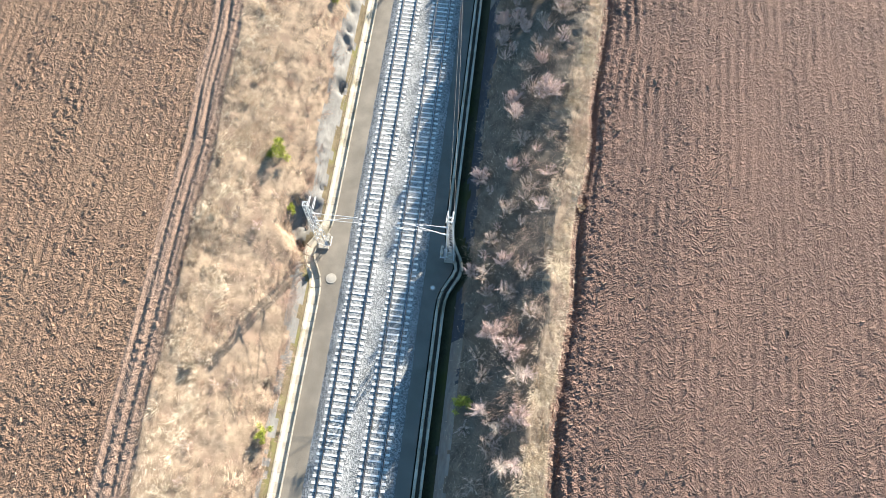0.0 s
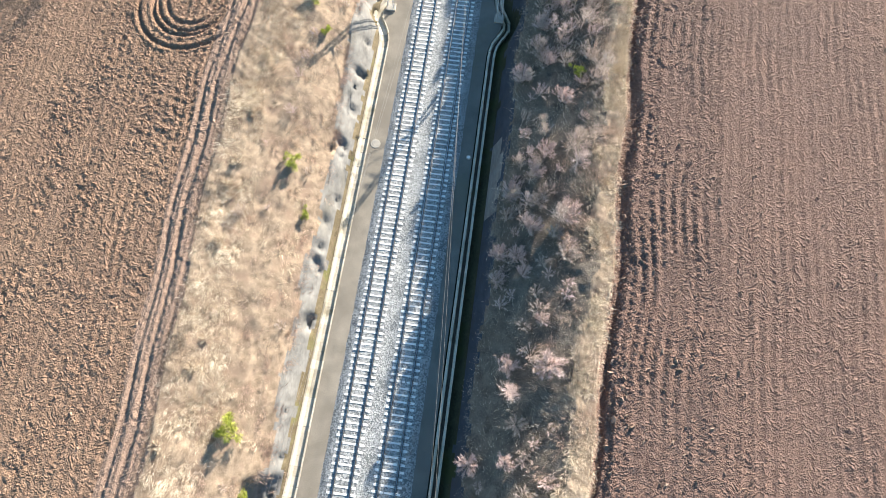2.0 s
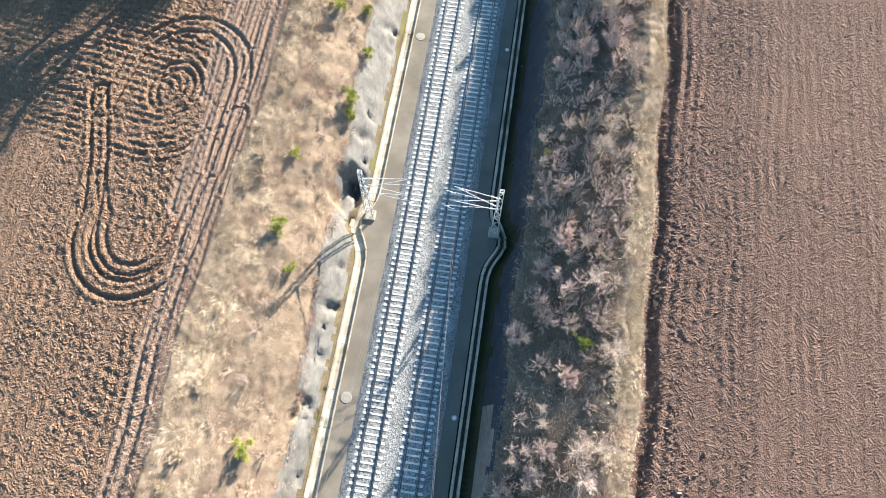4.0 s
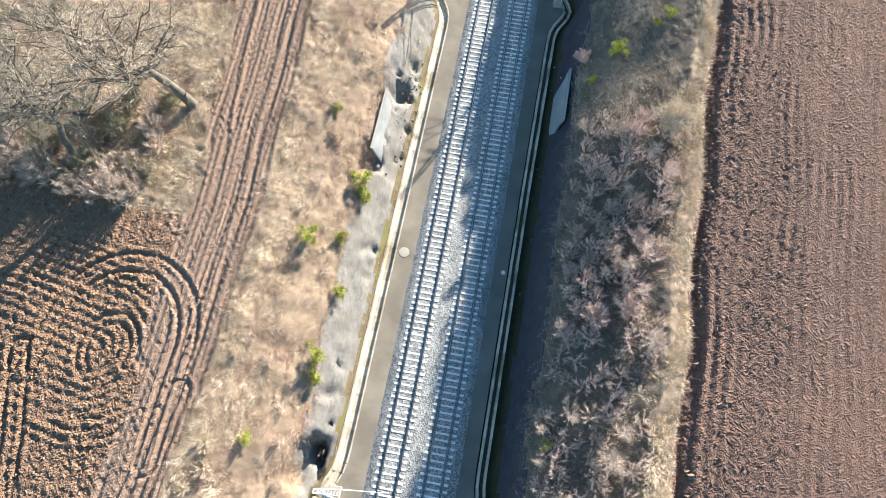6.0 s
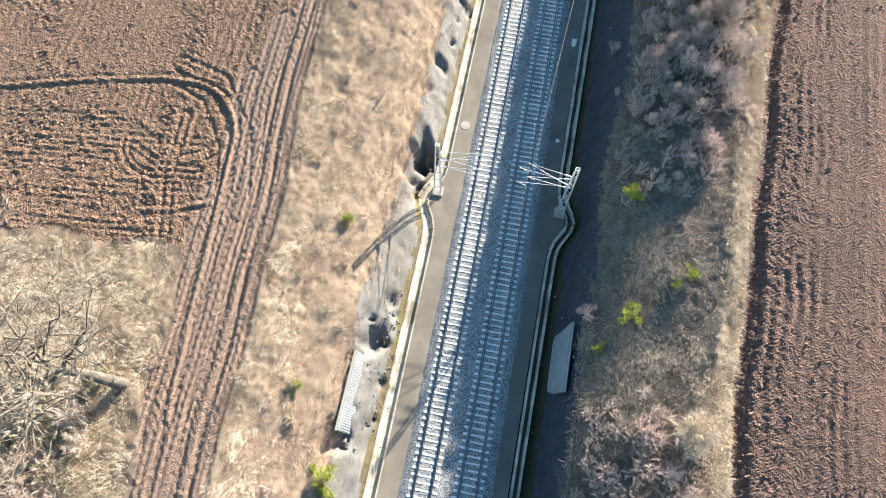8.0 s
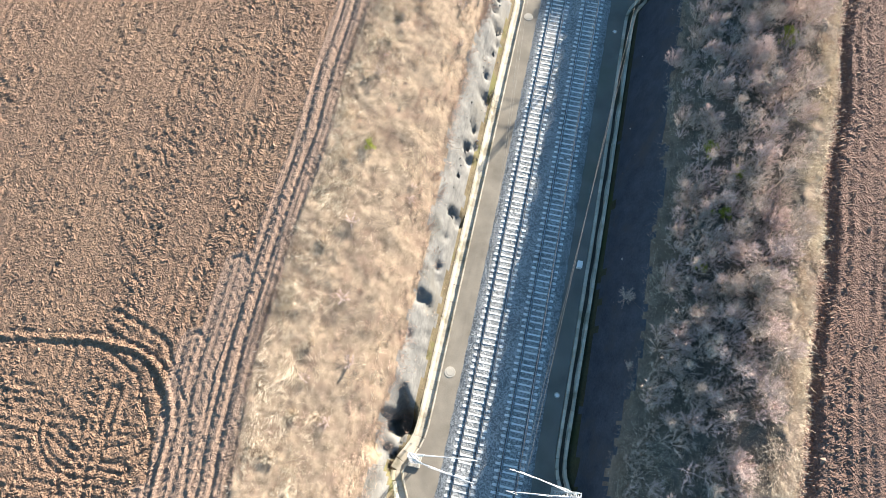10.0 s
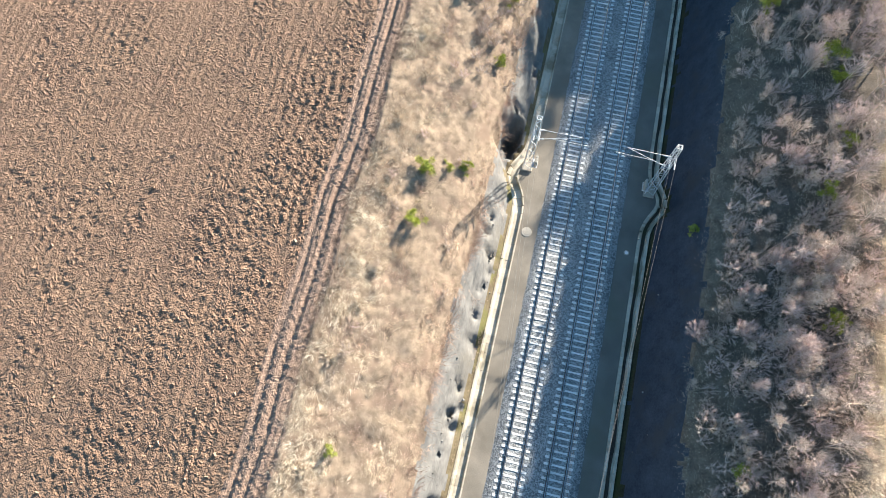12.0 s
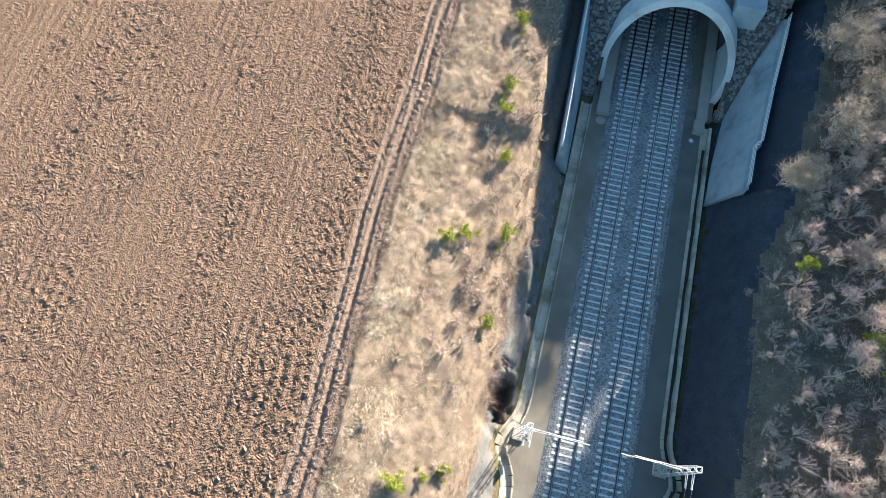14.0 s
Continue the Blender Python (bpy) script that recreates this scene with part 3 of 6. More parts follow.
def ground_piece(gx, gy, fine):
    """Points, quads, materials and shading of the ground over one grid."""
    X, Y = np.meshgrid(gx, gy)
    Z = np.empty_like(X)
    for r, y in enumerate(gy):
        yy = float(np.clip(y, -30, 236))
        right, left = cross_section(yy, 1), cross_section(yy, -1)
        Z[r] = np.where(gx < 0, np.interp(-gx, *left), np.interp(gx, *right))
        if y > 229.5:
            Z[r] = np.maximum(Z[r], np.where(np.abs(gx) < 26, np.minimum(10.0 + (y - 229.5) * 0.8, np.interp(gx, [0, 9], [11.5, 16.0])), Z[r]))
    ax = np.abs(X)
    edge = np.where(X < 0, left_edge(Y), right_edge(Y))
    top = np.where(X < 0, np.maximum(left_walltop(Y), 7.6 + 1.05 * niche(Y)), right_walltop(Y) + np.clip((Y - 200) * 0.3, 0, 1.9))
    isl = island(X, Y)
    field = np.clip((ax - edge + 0.1) / 0.4, 0, 1) * np.where(X < 0, np.clip(-isl / 0.7 + 0.5, 0, 1), 1)
    deep, packed = rut_fields(np.where(X < 0, X, 999.0), Y)
    # clods and furrows
    shake = np.random.default_rng(len(gx))
    warp = 0.5 * value_noise(X, Y, 9.0, 3) + 0.25 * value_noise(X, Y, 2.5, 4)
    clods = 0.9 * np.abs(value_noise(X + warp, Y * 0.75, 0.62, 11)) + 0.75 * value_noise(X, Y * 0.85, 0.36, 12) + 0.2 * value_noise(X, Y, 1.25, 13)
    bands = 0.5 + 0.5 * value_noise(X + 0.03 * Y, Y * 0.05, 2.3, 14)
    near = np.exp(-np.clip(ax - edge - 1.0, 0, 99) / 4.5)
    along_row = np.where(X < 0, X + left_edge(Y), X - right_edge(Y) * 0.9)
    headland = np.clip((-26.5 - X) / 2, 0, 1) * (np.clip((Y - 109) / 2, 0, 1) * np.clip((124.0 + 0.11 * (X + 30) - Y) / 1.2, 0, 1) )
    furrow = np.sin((along_row + 0.55 * warp) * math.tau / 0.9) * np.clip(np.where(X < 0, 0.25, 0.25 + 0.35 * near) + 1.1 * value_noise(X, Y * 0.25, 1.7, 15), 0, 1.2) * (0.6 + 0.8 * near)
    furrow = furrow * (1 - headland) + headland * (1.0 * np.sin((Y - 0.1 * X + 0.3 * warp) * math.tau / 0.68) * (0.6 + 0.6 * value_noise(X * 0.3, Y, 1.6, 18)) + 0.6 * value_noise(X, Y, 0.45, 19))
    strip_rows = np.clip(0.5 + 0.9 * value_noise(X, Y * 0.1, 1.9, 61) + 0.45 * value_noise(X, Y, 4.0, 62), 0, 1)
    strength = np.where(X < 0, 0.042, 0.020 + 0.010 * near) * (1 + 0.35 * np.maximum(np.clip((9.3 - np.hypot(X - np.clip(X, -62, -27.5), Y - 74.2)) / 1.5, 0, 1), headland)) * (0.35 + 0.4 * bands + 1.3 * strip_rows**2 + 0.6 * near + 0.2 * headland)
    # the turning place: furrows bent round in long loops
    sx = np.clip(X, -62, -27.5)
    loop = np.hypot(X - sx, Y - (74.2 - 0.17 * (sx + 27.5)))
    turning = np.clip((9.3 - loop) / 1.5, 0, 1) * (X < -18) * np.clip((-20.4 - X) / 1.2, 0, 1)
    furrow = furrow * (1 - turning) + turning * (1.7 * np.sin((loop + 0.25 * warp) * math.tau / 0.78) * (0.75 + 0.4 * value_noise(X, Y, 1.5, 16)) + 0.8 * value_noise(X, Y, 0.45, 17))
    relief = field * (0.8 * strength * clods + np.where(X < 0, 0.045, 0.062) * furrow) * (1 - 0.75 * packed) - deep * 1.0 * np.where(X < 0, field, 0)
    tread = packed * field * 0.022 * np.sin(Y * math.tau / 0.8 + 3 * np.sin(X * 4))
    # lumps on verges, folds on the covered rock
    verge = np.clip((ax - top) / 0.5, 0, 1) * (1 - field)
    wall = np.clip((ax - 7.4) / 0.4, 0, 1) * (1 - np.clip((ax - top) / 0.4, 0, 1)) * (Y < 232)
    folds = 0.24 * value_noise(X * 1.6, Y, 1.7, 21) + 0.08 * value_noise(X, Y, 0.62, 22) + 0.9 * np.minimum(0, value_noise(X, Y, 1.5, 23) + 0.62)
    Z += relief + tread + verge * (0.16 * value_noise(X, Y, 1.7, 31) + 0.08 * value_noise(X, Y, 0.5, 32)) + wall * folds * np.where(X < 0, 1.0, 0.7)
    wild = np.clip(1 + 0.75 * value_noise(X, Y, 0.55, 91) + 0.5 * value_noise(X, Y, 1.3, 92), 0.25, 3)
    small = random.Random(5)
    torn = [(-small.uniform(7.6, 9.0), small.uniform(-20, 205), small.uniform(0.13, 0.28), small.uniform(0.4, 1.0)) for _ in range(85)]
    for px, py, r, d in list(PITS) + torn:
        box = (slice(*np.searchsorted(gy, (py - 6, py + 6))), slice(*np.searchsorted(gx, (px - 4, px + 4))))
        Z[box] -= d * np.exp(-((((X[box] - px) ** 2 + ((Y[box] - py) * 0.6) ** 2) / r**2 * wild[box]) ** 1.6))
    if fine:
        inner = np.zeros_like(X)
        inner[1:-1, 1:-1] = 1
        step = gx[1] - gx[0]
        grain = shake.normal(0, 1, X.shape)
        grain = (grain + 0.85 * np.roll(grain, (-1, 1), (0, 1)) + 0.5 * np.roll(grain, (-1, 2), (0, 1))) / 1.4
        rough = 0.52 + 0.75 * strip_rows**1.5 + 0.45 * np.clip((3.6 - (ax - edge)) / 1.2, 0, 1)
        loose = field * inner * (1 - 0.45 * packed)
        Z += loose * ((0.0235 * grain * rough + 0.018 * value_noise(X, Y * 0.7, 0.34, 24)) * np.where(X < 0, 1.0, 0.55 + 0.2 * near) * (1 + 0.4 * np.maximum(turning, headland)))
        X = X + inner * shake.uniform(-0.26, 0.26, X.shape) * step
        Y = Y + inner * shake.uniform(-0.26, 0.26, X.shape) * step
    ny, nx = X.shape
    ids = np.arange(ny * nx).reshape(ny, nx)
    quads = np.stack([ids[:-1, :-1], ids[:-1, 1:], ids[1:, 1:], ids[1:, :-1]], -1).reshape(-1, 4)

    def mid(a):
        return (0.25 * (a[:-1, :-1] + a[:-1, 1:] + a[1:, 1:] + a[1:, :-1])).ravel()

    mx, my, mf, mp, mi = mid(X), mid(Y), mid(field), mid(packed), mid(isl)
    ma, mt = np.abs(mx), mid(top) + 0.25 * value_noise(mx, my, 0.8, 41)
    index = np.full(len(quads), 2)
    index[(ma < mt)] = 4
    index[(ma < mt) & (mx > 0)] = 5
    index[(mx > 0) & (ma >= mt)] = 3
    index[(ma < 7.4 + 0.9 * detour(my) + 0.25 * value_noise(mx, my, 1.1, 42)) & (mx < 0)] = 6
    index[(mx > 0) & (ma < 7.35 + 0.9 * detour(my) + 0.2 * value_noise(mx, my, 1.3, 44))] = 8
    bare = (mx > 0) & (ma > 7.45) & (ma < 8.35 + 0.2 * value_noise(mx, my, 0.9, 45)) & (((my > 41) & (my < 49.5)) | ((my > -14) & (my < 1.5)))
    index[bare] = 4
    index[(mx > 0) & (ma > mid(edge) - 1.7 + 0.9 * value_noise(mx, my, 1.5, 43))] = 2
    index[(mf > 0.5)] = 0
    index[(mf > 0.5) & (mx > 0)] = 7
    index[(mf > 0.5) & (mp > 0.45) & (mx < 0)] = 1
    keep = ~((mx > -8.55) & (mx < 10.05) & (my > 217.2) & (my < 230.5))
    if not fine:
        for x0, x1, y0, y1, _, _ in FINE:
            keep &= ~((mx > x0) & (mx < x1) & (my > y0) & (my < y1))
    return np.stack([X, Y, Z], -1).reshape(-1, 3), quads[keep], index[keep], (mf < 0.5)[keep] | (not fine)


def build_ground():
    """One sheet: a coarse net to the horizon, with its ploughed stretches worked out finely."""
    far = [-2500, -1200, -600, -300, -160, -100]
    gx = np.array(far + list(spaced(((-70, -60, 2.0), (-60, -36, 2.0), (-36, -15.6, 1.7), (-15.6, -6, 0.25), (-6, 6, 1.5), (6, 14.6, 0.27), (14.6, 28, 0.335), (28, 58, 0.75), (58, 66, 2.0)))) + [-v for v in far[::-1]], float)
    gy = np.array([-2500, -1200, -600, -300, -150, -80, -50, -36] + list(spaced(((-26, 112, 0.345), (112, 176, 0.345), (176, 236, 0.34)))) + [242, 250, 265, 300, 380, 600, 1200, 2500], float)
    pieces = [ground_piece(gx, gy, False)]
    for x0, x1, y0, y1, dx, dy in FINE:
        pieces.append(ground_piece(spaced(((x0, x1, dx),)), spaced(((y0, y1, dy),)), True))
    start = np.cumsum([0] + [len(p[0]) for p in pieces])
    me = mesh_of("ground", np.concatenate([p[0] for p in pieces]), np.concatenate([p[1] + n for p, n in zip(pieces, start)]), (SOIL, SOIL_TRACK, LITTER, LITTER_DARK, MEMBRANE, MEMBRANE_SHADE, MOSS, SOIL_RED, DITCH), np.concatenate([p[2] for p in pieces]), smooth=np.concatenate([p[3] for p in pieces]))
    return tagged(new("ground", me), "ploughed brown fields, weedy banks and sheeted rock of a railway cutting", "ground", kind="structure")


ground = build_ground()


def strip(name, label, category, x0, x1, z0, z1, y0, y1, material, step=0.5, rough=0.01, seed=5, outer=None):
    """A long slab along the line with a slightly uneven top."""
    ys = np.arange(y0, y1 + 1e-6, step)
    xs = np.linspace(x0, x1, 7)
    X, Y = np.meshgrid(xs, ys)
    if outer is not None:
        t = np.linspace(0, 1, 7)[None, :]
        X = X + (t * outer(Y) if x0 > 0 else (t - 1) * outer(Y))
    Z = z1 + rough * value_noise(X, Y, 0.9, seed)
    n, k = Y.shape
    low = np.stack([X, Y, np.full_like(X, z0)], -1)[:, [0, -1]]
    verts = np.concatenate([np.stack([X, Y, Z], -1).reshape(-1, 3), low.reshape(-1, 3)])
    ids, lo = np.arange(n * k).reshape(n, k), n * k + np.arange(n * 2).reshape(n, 2)
    f = [np.stack([ids[:-1, :-1], ids[:-1, 1:], ids[1:, 1:], ids[1:, :-1]], -1).reshape(-1, 4),
         np.stack([lo[:-1, 0], ids[:-1, 0], ids[1:, 0], lo[1:, 0]], -1), np.stack([ids[:-1, -1], lo[:-1, 1], lo[1:, 1], ids[1:, -1]], -1)]
    return tagged(new(name, mesh_of(name, verts, np.concatenate(f), (material,), smooth=False)), label, category, kind="structure")


Y0, Y1 = -32.0, 300.0
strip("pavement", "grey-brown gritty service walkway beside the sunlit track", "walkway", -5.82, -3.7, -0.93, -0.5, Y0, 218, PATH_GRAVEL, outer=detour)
strip("pavement", "shaded grey gritty service walkway beside the track", "walkway", 3.7, 5.82, -0.93, -0.5, Y0, 218, PATH_SHADE, seed=6, outer=lambda y: detour(y) - inset(y))


def build_ballast():
    prof = [(-4.25, -0.62), (-4.0, -0.5), (-3.55, -0.27), (-3.3, -0.195), (-2.75, -0.18), (-2.0, -0.195), (-1.25, -0.18), (-0.75, -0.185), (-0.35, -0.22), (0, -0.25), (0.35, -0.22), (0.75, -0.185), (1.25, -0.18), (2.0, -0.195), (2.75, -0.18), (3.3, -0.195), (3.55, -0.27), (4.0, -0.5), (4.25, -0.62)]
    xs = np.linspace(-4.25, 4.15, 45)
    ys = np.arange(Y0, Y1, 0.4)
    X, Y = np.meshgrid(xs, ys)
    X = X + 0.10 * value_noise(X, Y, 0.4, 51) * (np.abs(X) > 3.4)
    Z = np.interp(X, *zip(*prof)) + 0.008 * (np.abs(np.abs(X) - 2.0) < 1.2) + 0.022 * value_noise(X, Y, 0.21, 52) + 0.02 * value_noise(X, Y, 0.7, 53)
    n, k = X.shape
    ids = np.arange(n * k).reshape(n, k)
    f = np.stack([ids[:-1, :-1], ids[:-1, 1:], ids[1:, 1:], ids[1:, :-1]], -1).reshape(-1, 4)
    return tagged(new("ballast", mesh_of("ballast", np.stack([X, Y, Z], -1).reshape(-1, 3), f, (BALLAST,), smooth=True)), "crushed grey stone ballast under both tracks", "ballast", kind="structure")


build_ballast()


# ---- the two tracks ----
def sleeper_shape():
    """Concrete sleeper: flared ends with raised rail seats and a lower waist. Points and quads, centred."""
    stations = [(-1.3, 0.10, -0.185), (-1.22, 0.125, -0.15), (-0.95, 0.125, -0.137), (-0.55, 0.12, -0.142), (-0.25, 0.095, -0.16), (0.25, 0.095, -0.16), (0.55, 0.12, -0.142), (0.95, 0.125, -0.137), (1.22, 0.125, -0.15), (1.3, 0.10, -0.185)]
    verts, faces = [], []
    for x, w, z in stations:
        verts += [(x, -w - 0.015, -0.33), (x, -w + 0.02, z), (x, w - 0.02, z), (x, w + 0.015, -0.33)]
    for i in range(len(stations) - 1):
        a = 4 * i
        faces += [(a, a + 4, a + 5, a + 1), (a + 1, a + 5, a + 6, a + 2), (a + 2, a + 6, a + 7, a + 3)]
    faces += [(0, 1, 2, 3), (len(verts) - 1, len(verts) - 2, len(verts) - 3, len(verts) - 4)]
    return np.array(verts), np.array(faces)


def rail_mesh(length):
    prof = [(-0.075, -0.145), (0.075, -0.145), (0.075, -0.132), (0.02, -0.118), (0.012, -0.05), (0.036, -0.038), (0.036, -0.006), (0.026, 0.0), (-0.026, 0.0), (-0.036, -0.006), (-0.036, -0.038), (-0.012, -0.05), (-0.02, -0.118), (-0.075, -0.132)]
    n = len(prof)
    verts = [(x, y, z) for y in (0, length) for x, z in prof]
    faces = [(i, (i + 1) % n, n + (i + 1) % n, n + i) for i in range(n)]
    return mesh_of("rail", verts, faces, (RAIL, RAIL_TOP), [1 if i == 7 else 0 for i in range(n)])


def clip_boxes():
    """Fastenings on both sides of both rails of one sleeper."""
    v, f = [], []
    for rail in (-0.754, 0.754):
        for s in (-1, 1):
            c = rail + s * 0.135
            for x, z in ((c - 0.045, -0.14), (c - 0.035, -0.11), (c + 0.035, -0.11), (c + 0.045, -0.14)):
                v += [(x, -0.06, z), (x, 0.06, z)]
            b = len(v) - 8
            f += [(b, b + 1, b + 3, b + 2), (b + 2, b + 3, b + 5, b + 4), (b + 4, b + 5, b + 7, b + 6), (b, b + 2, b + 4, b + 6), (b + 1, b + 7, b + 5, b + 3)]
    quads = np.array([q for q in f])
    return np.array(v), quads


SLEEPER_GAP = 0.6


def railway_track(x, label):
    track = tagged(new("railway_track"), label, "railway track", "parallel tracks")
    track.location = (x, Y0, 0)
    rm = rail_mesh(Y1 - Y0)
    for s in (-0.754, 0.754):
        r = mesh_part("rail", rm, track, "dark steel rail with a worn bright top")
        r.location = (s, 0, 0)
    v, f = sleeper_shape()
    single = mesh_of("sleeper", v, f, (CONCRETE,))
    cv, cf = clip_boxes()
    jv, jf, kv, kf = [], [], [], []
    rng = random.Random(int(x * 10) + 50)
    for i in range(int((Y1 - Y0) / SLEEPER_GAP)):
        y = i * SLEEPER_GAP + 0.2 + rng.uniform(-0.02, 0.02)
        dx, dz = rng.uniform(-0.03, 0.03), rng.uniform(-0.006, 0.004)
        if 92 <= y < 182:
            ob = mesh_part("sleeper", single, track)
            ob.location = (dx, y, dz)
        else:
            jf.append(f + len(v) * len(jv))
            jv.append(v + (dx, y, dz))
        kf.append(cf + len(cv) * len(kv))
        kv.append(cv + (0, y, 0))
    mesh_part("sleeper", mesh_of("sleeper_run", np.concatenate(jv), np.concatenate(jf), (CONCRETE_J,)), track, "row of pale concrete sleepers", "stuff")
    mesh_part("fastening", mesh_of("fastening", np.concatenate(kv), np.concatenate(kf), (CLIP,)), track, "dark rail fastenings", "stuff")
    return track


railway_track(-2.0, "sunlit railway track on pale concrete sleepers")
railway_track(1.88, "half-shaded railway track on pale concrete sleepers")


# ---- drains of precast channel pieces ----
def channel_piece(prof):
    n, h = len(prof), 0.425
    verts = [(x, y, z) for y in (-h, h) for x, z in prof]
    faces = [(i, i + 1, n + i + 1, n + i) for i in range(n - 1)]
    faces += [(1, 0, 3, 2), (0, 7, 4, 3), (7, 6, 5, 4), (n, n + 1, n + 2, n + 3), (n + 7, n, n + 3, n + 4), (n + 6, n + 7, n + 4, n + 5)]
    return mesh_of("channel_piece", verts, faces, (CHANNEL,))


def drain(side, label):
    thing = tagged(new("drain_channel"), label, "drainage channel", "trackside drains")
    if side < 0:
        me = channel_piece([(-0.58, -0.4), (-0.58, 0.0), (-0.42, 0.0), (-0.20, -0.24), (0.38, -0.26), (0.45, 0.0), (0.58, 0.0), (0.58, -0.4)])
    else:
        me = channel_piece([(-0.55, -0.42), (-0.55, 0.0), (-0.27, 0.0), (-0.21, -0.34), (0.17, -0.34), (0.23, 0.0), (0.55, 0.0), (0.55, -0.42)])

    def middle(y):
        return 6.38 + float(detour(y)) - (float(inset(y)) if side > 0 else 0.0)

    y, rng = -30.0, random.Random(3 + side)
    while y < 216.5:
        slope = math.atan2(middle(y + 0.5) - middle(y), 0.5)
        ob = mesh_part("channel_piece", me, thing)
        narrow = 1.0 - 0.48 * float(inset(y)) if side > 0 else 1.0
        ob.matrix_basis = pose(side * middle(y), y, -0.455 + rng.uniform(-0.012, 0.012), rng.uniform(-0.5, 0.5), 0, -side * math.degrees(slope) + (0 if side < 0 else 180) + rng.uniform(-0.4, 0.4)) @ Matrix.Diagonal((narrow, 1, 1, 1))
        y += math.cos(slope) * 0.86
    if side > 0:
        # A dark strip along the channel bottom stands for the shade in it.
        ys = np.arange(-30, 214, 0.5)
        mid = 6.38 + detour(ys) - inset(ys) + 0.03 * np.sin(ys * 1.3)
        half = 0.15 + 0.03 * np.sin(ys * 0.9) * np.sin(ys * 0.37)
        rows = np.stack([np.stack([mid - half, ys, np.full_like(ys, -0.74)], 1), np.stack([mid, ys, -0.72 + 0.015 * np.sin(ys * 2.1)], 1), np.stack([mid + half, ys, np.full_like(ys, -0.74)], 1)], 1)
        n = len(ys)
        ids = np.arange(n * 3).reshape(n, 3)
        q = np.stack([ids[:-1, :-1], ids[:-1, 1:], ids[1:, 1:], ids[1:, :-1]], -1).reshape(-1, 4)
        mesh_part("silt", mesh_of("silt", rows.reshape(-1, 3), q, (DRAIN_SHADE,), smooth=True), thing, "dark strip painted as shade inside the drain", "stuff")
    return thing


drain(-1, "sunlit cream concrete drain that swings round the masts")
drain(1, "shaded concrete drain of short pieces beside the walkway")


# ---- overhead line masts ----
def bar_part(name, bars, material, parent, sides=4, label=""):
    bm = bmesh.new()
    for a, b, w in bars:
        add_bar(bm, a, b, w, sides=sides)
    return part(name, bm, material, parent, label)


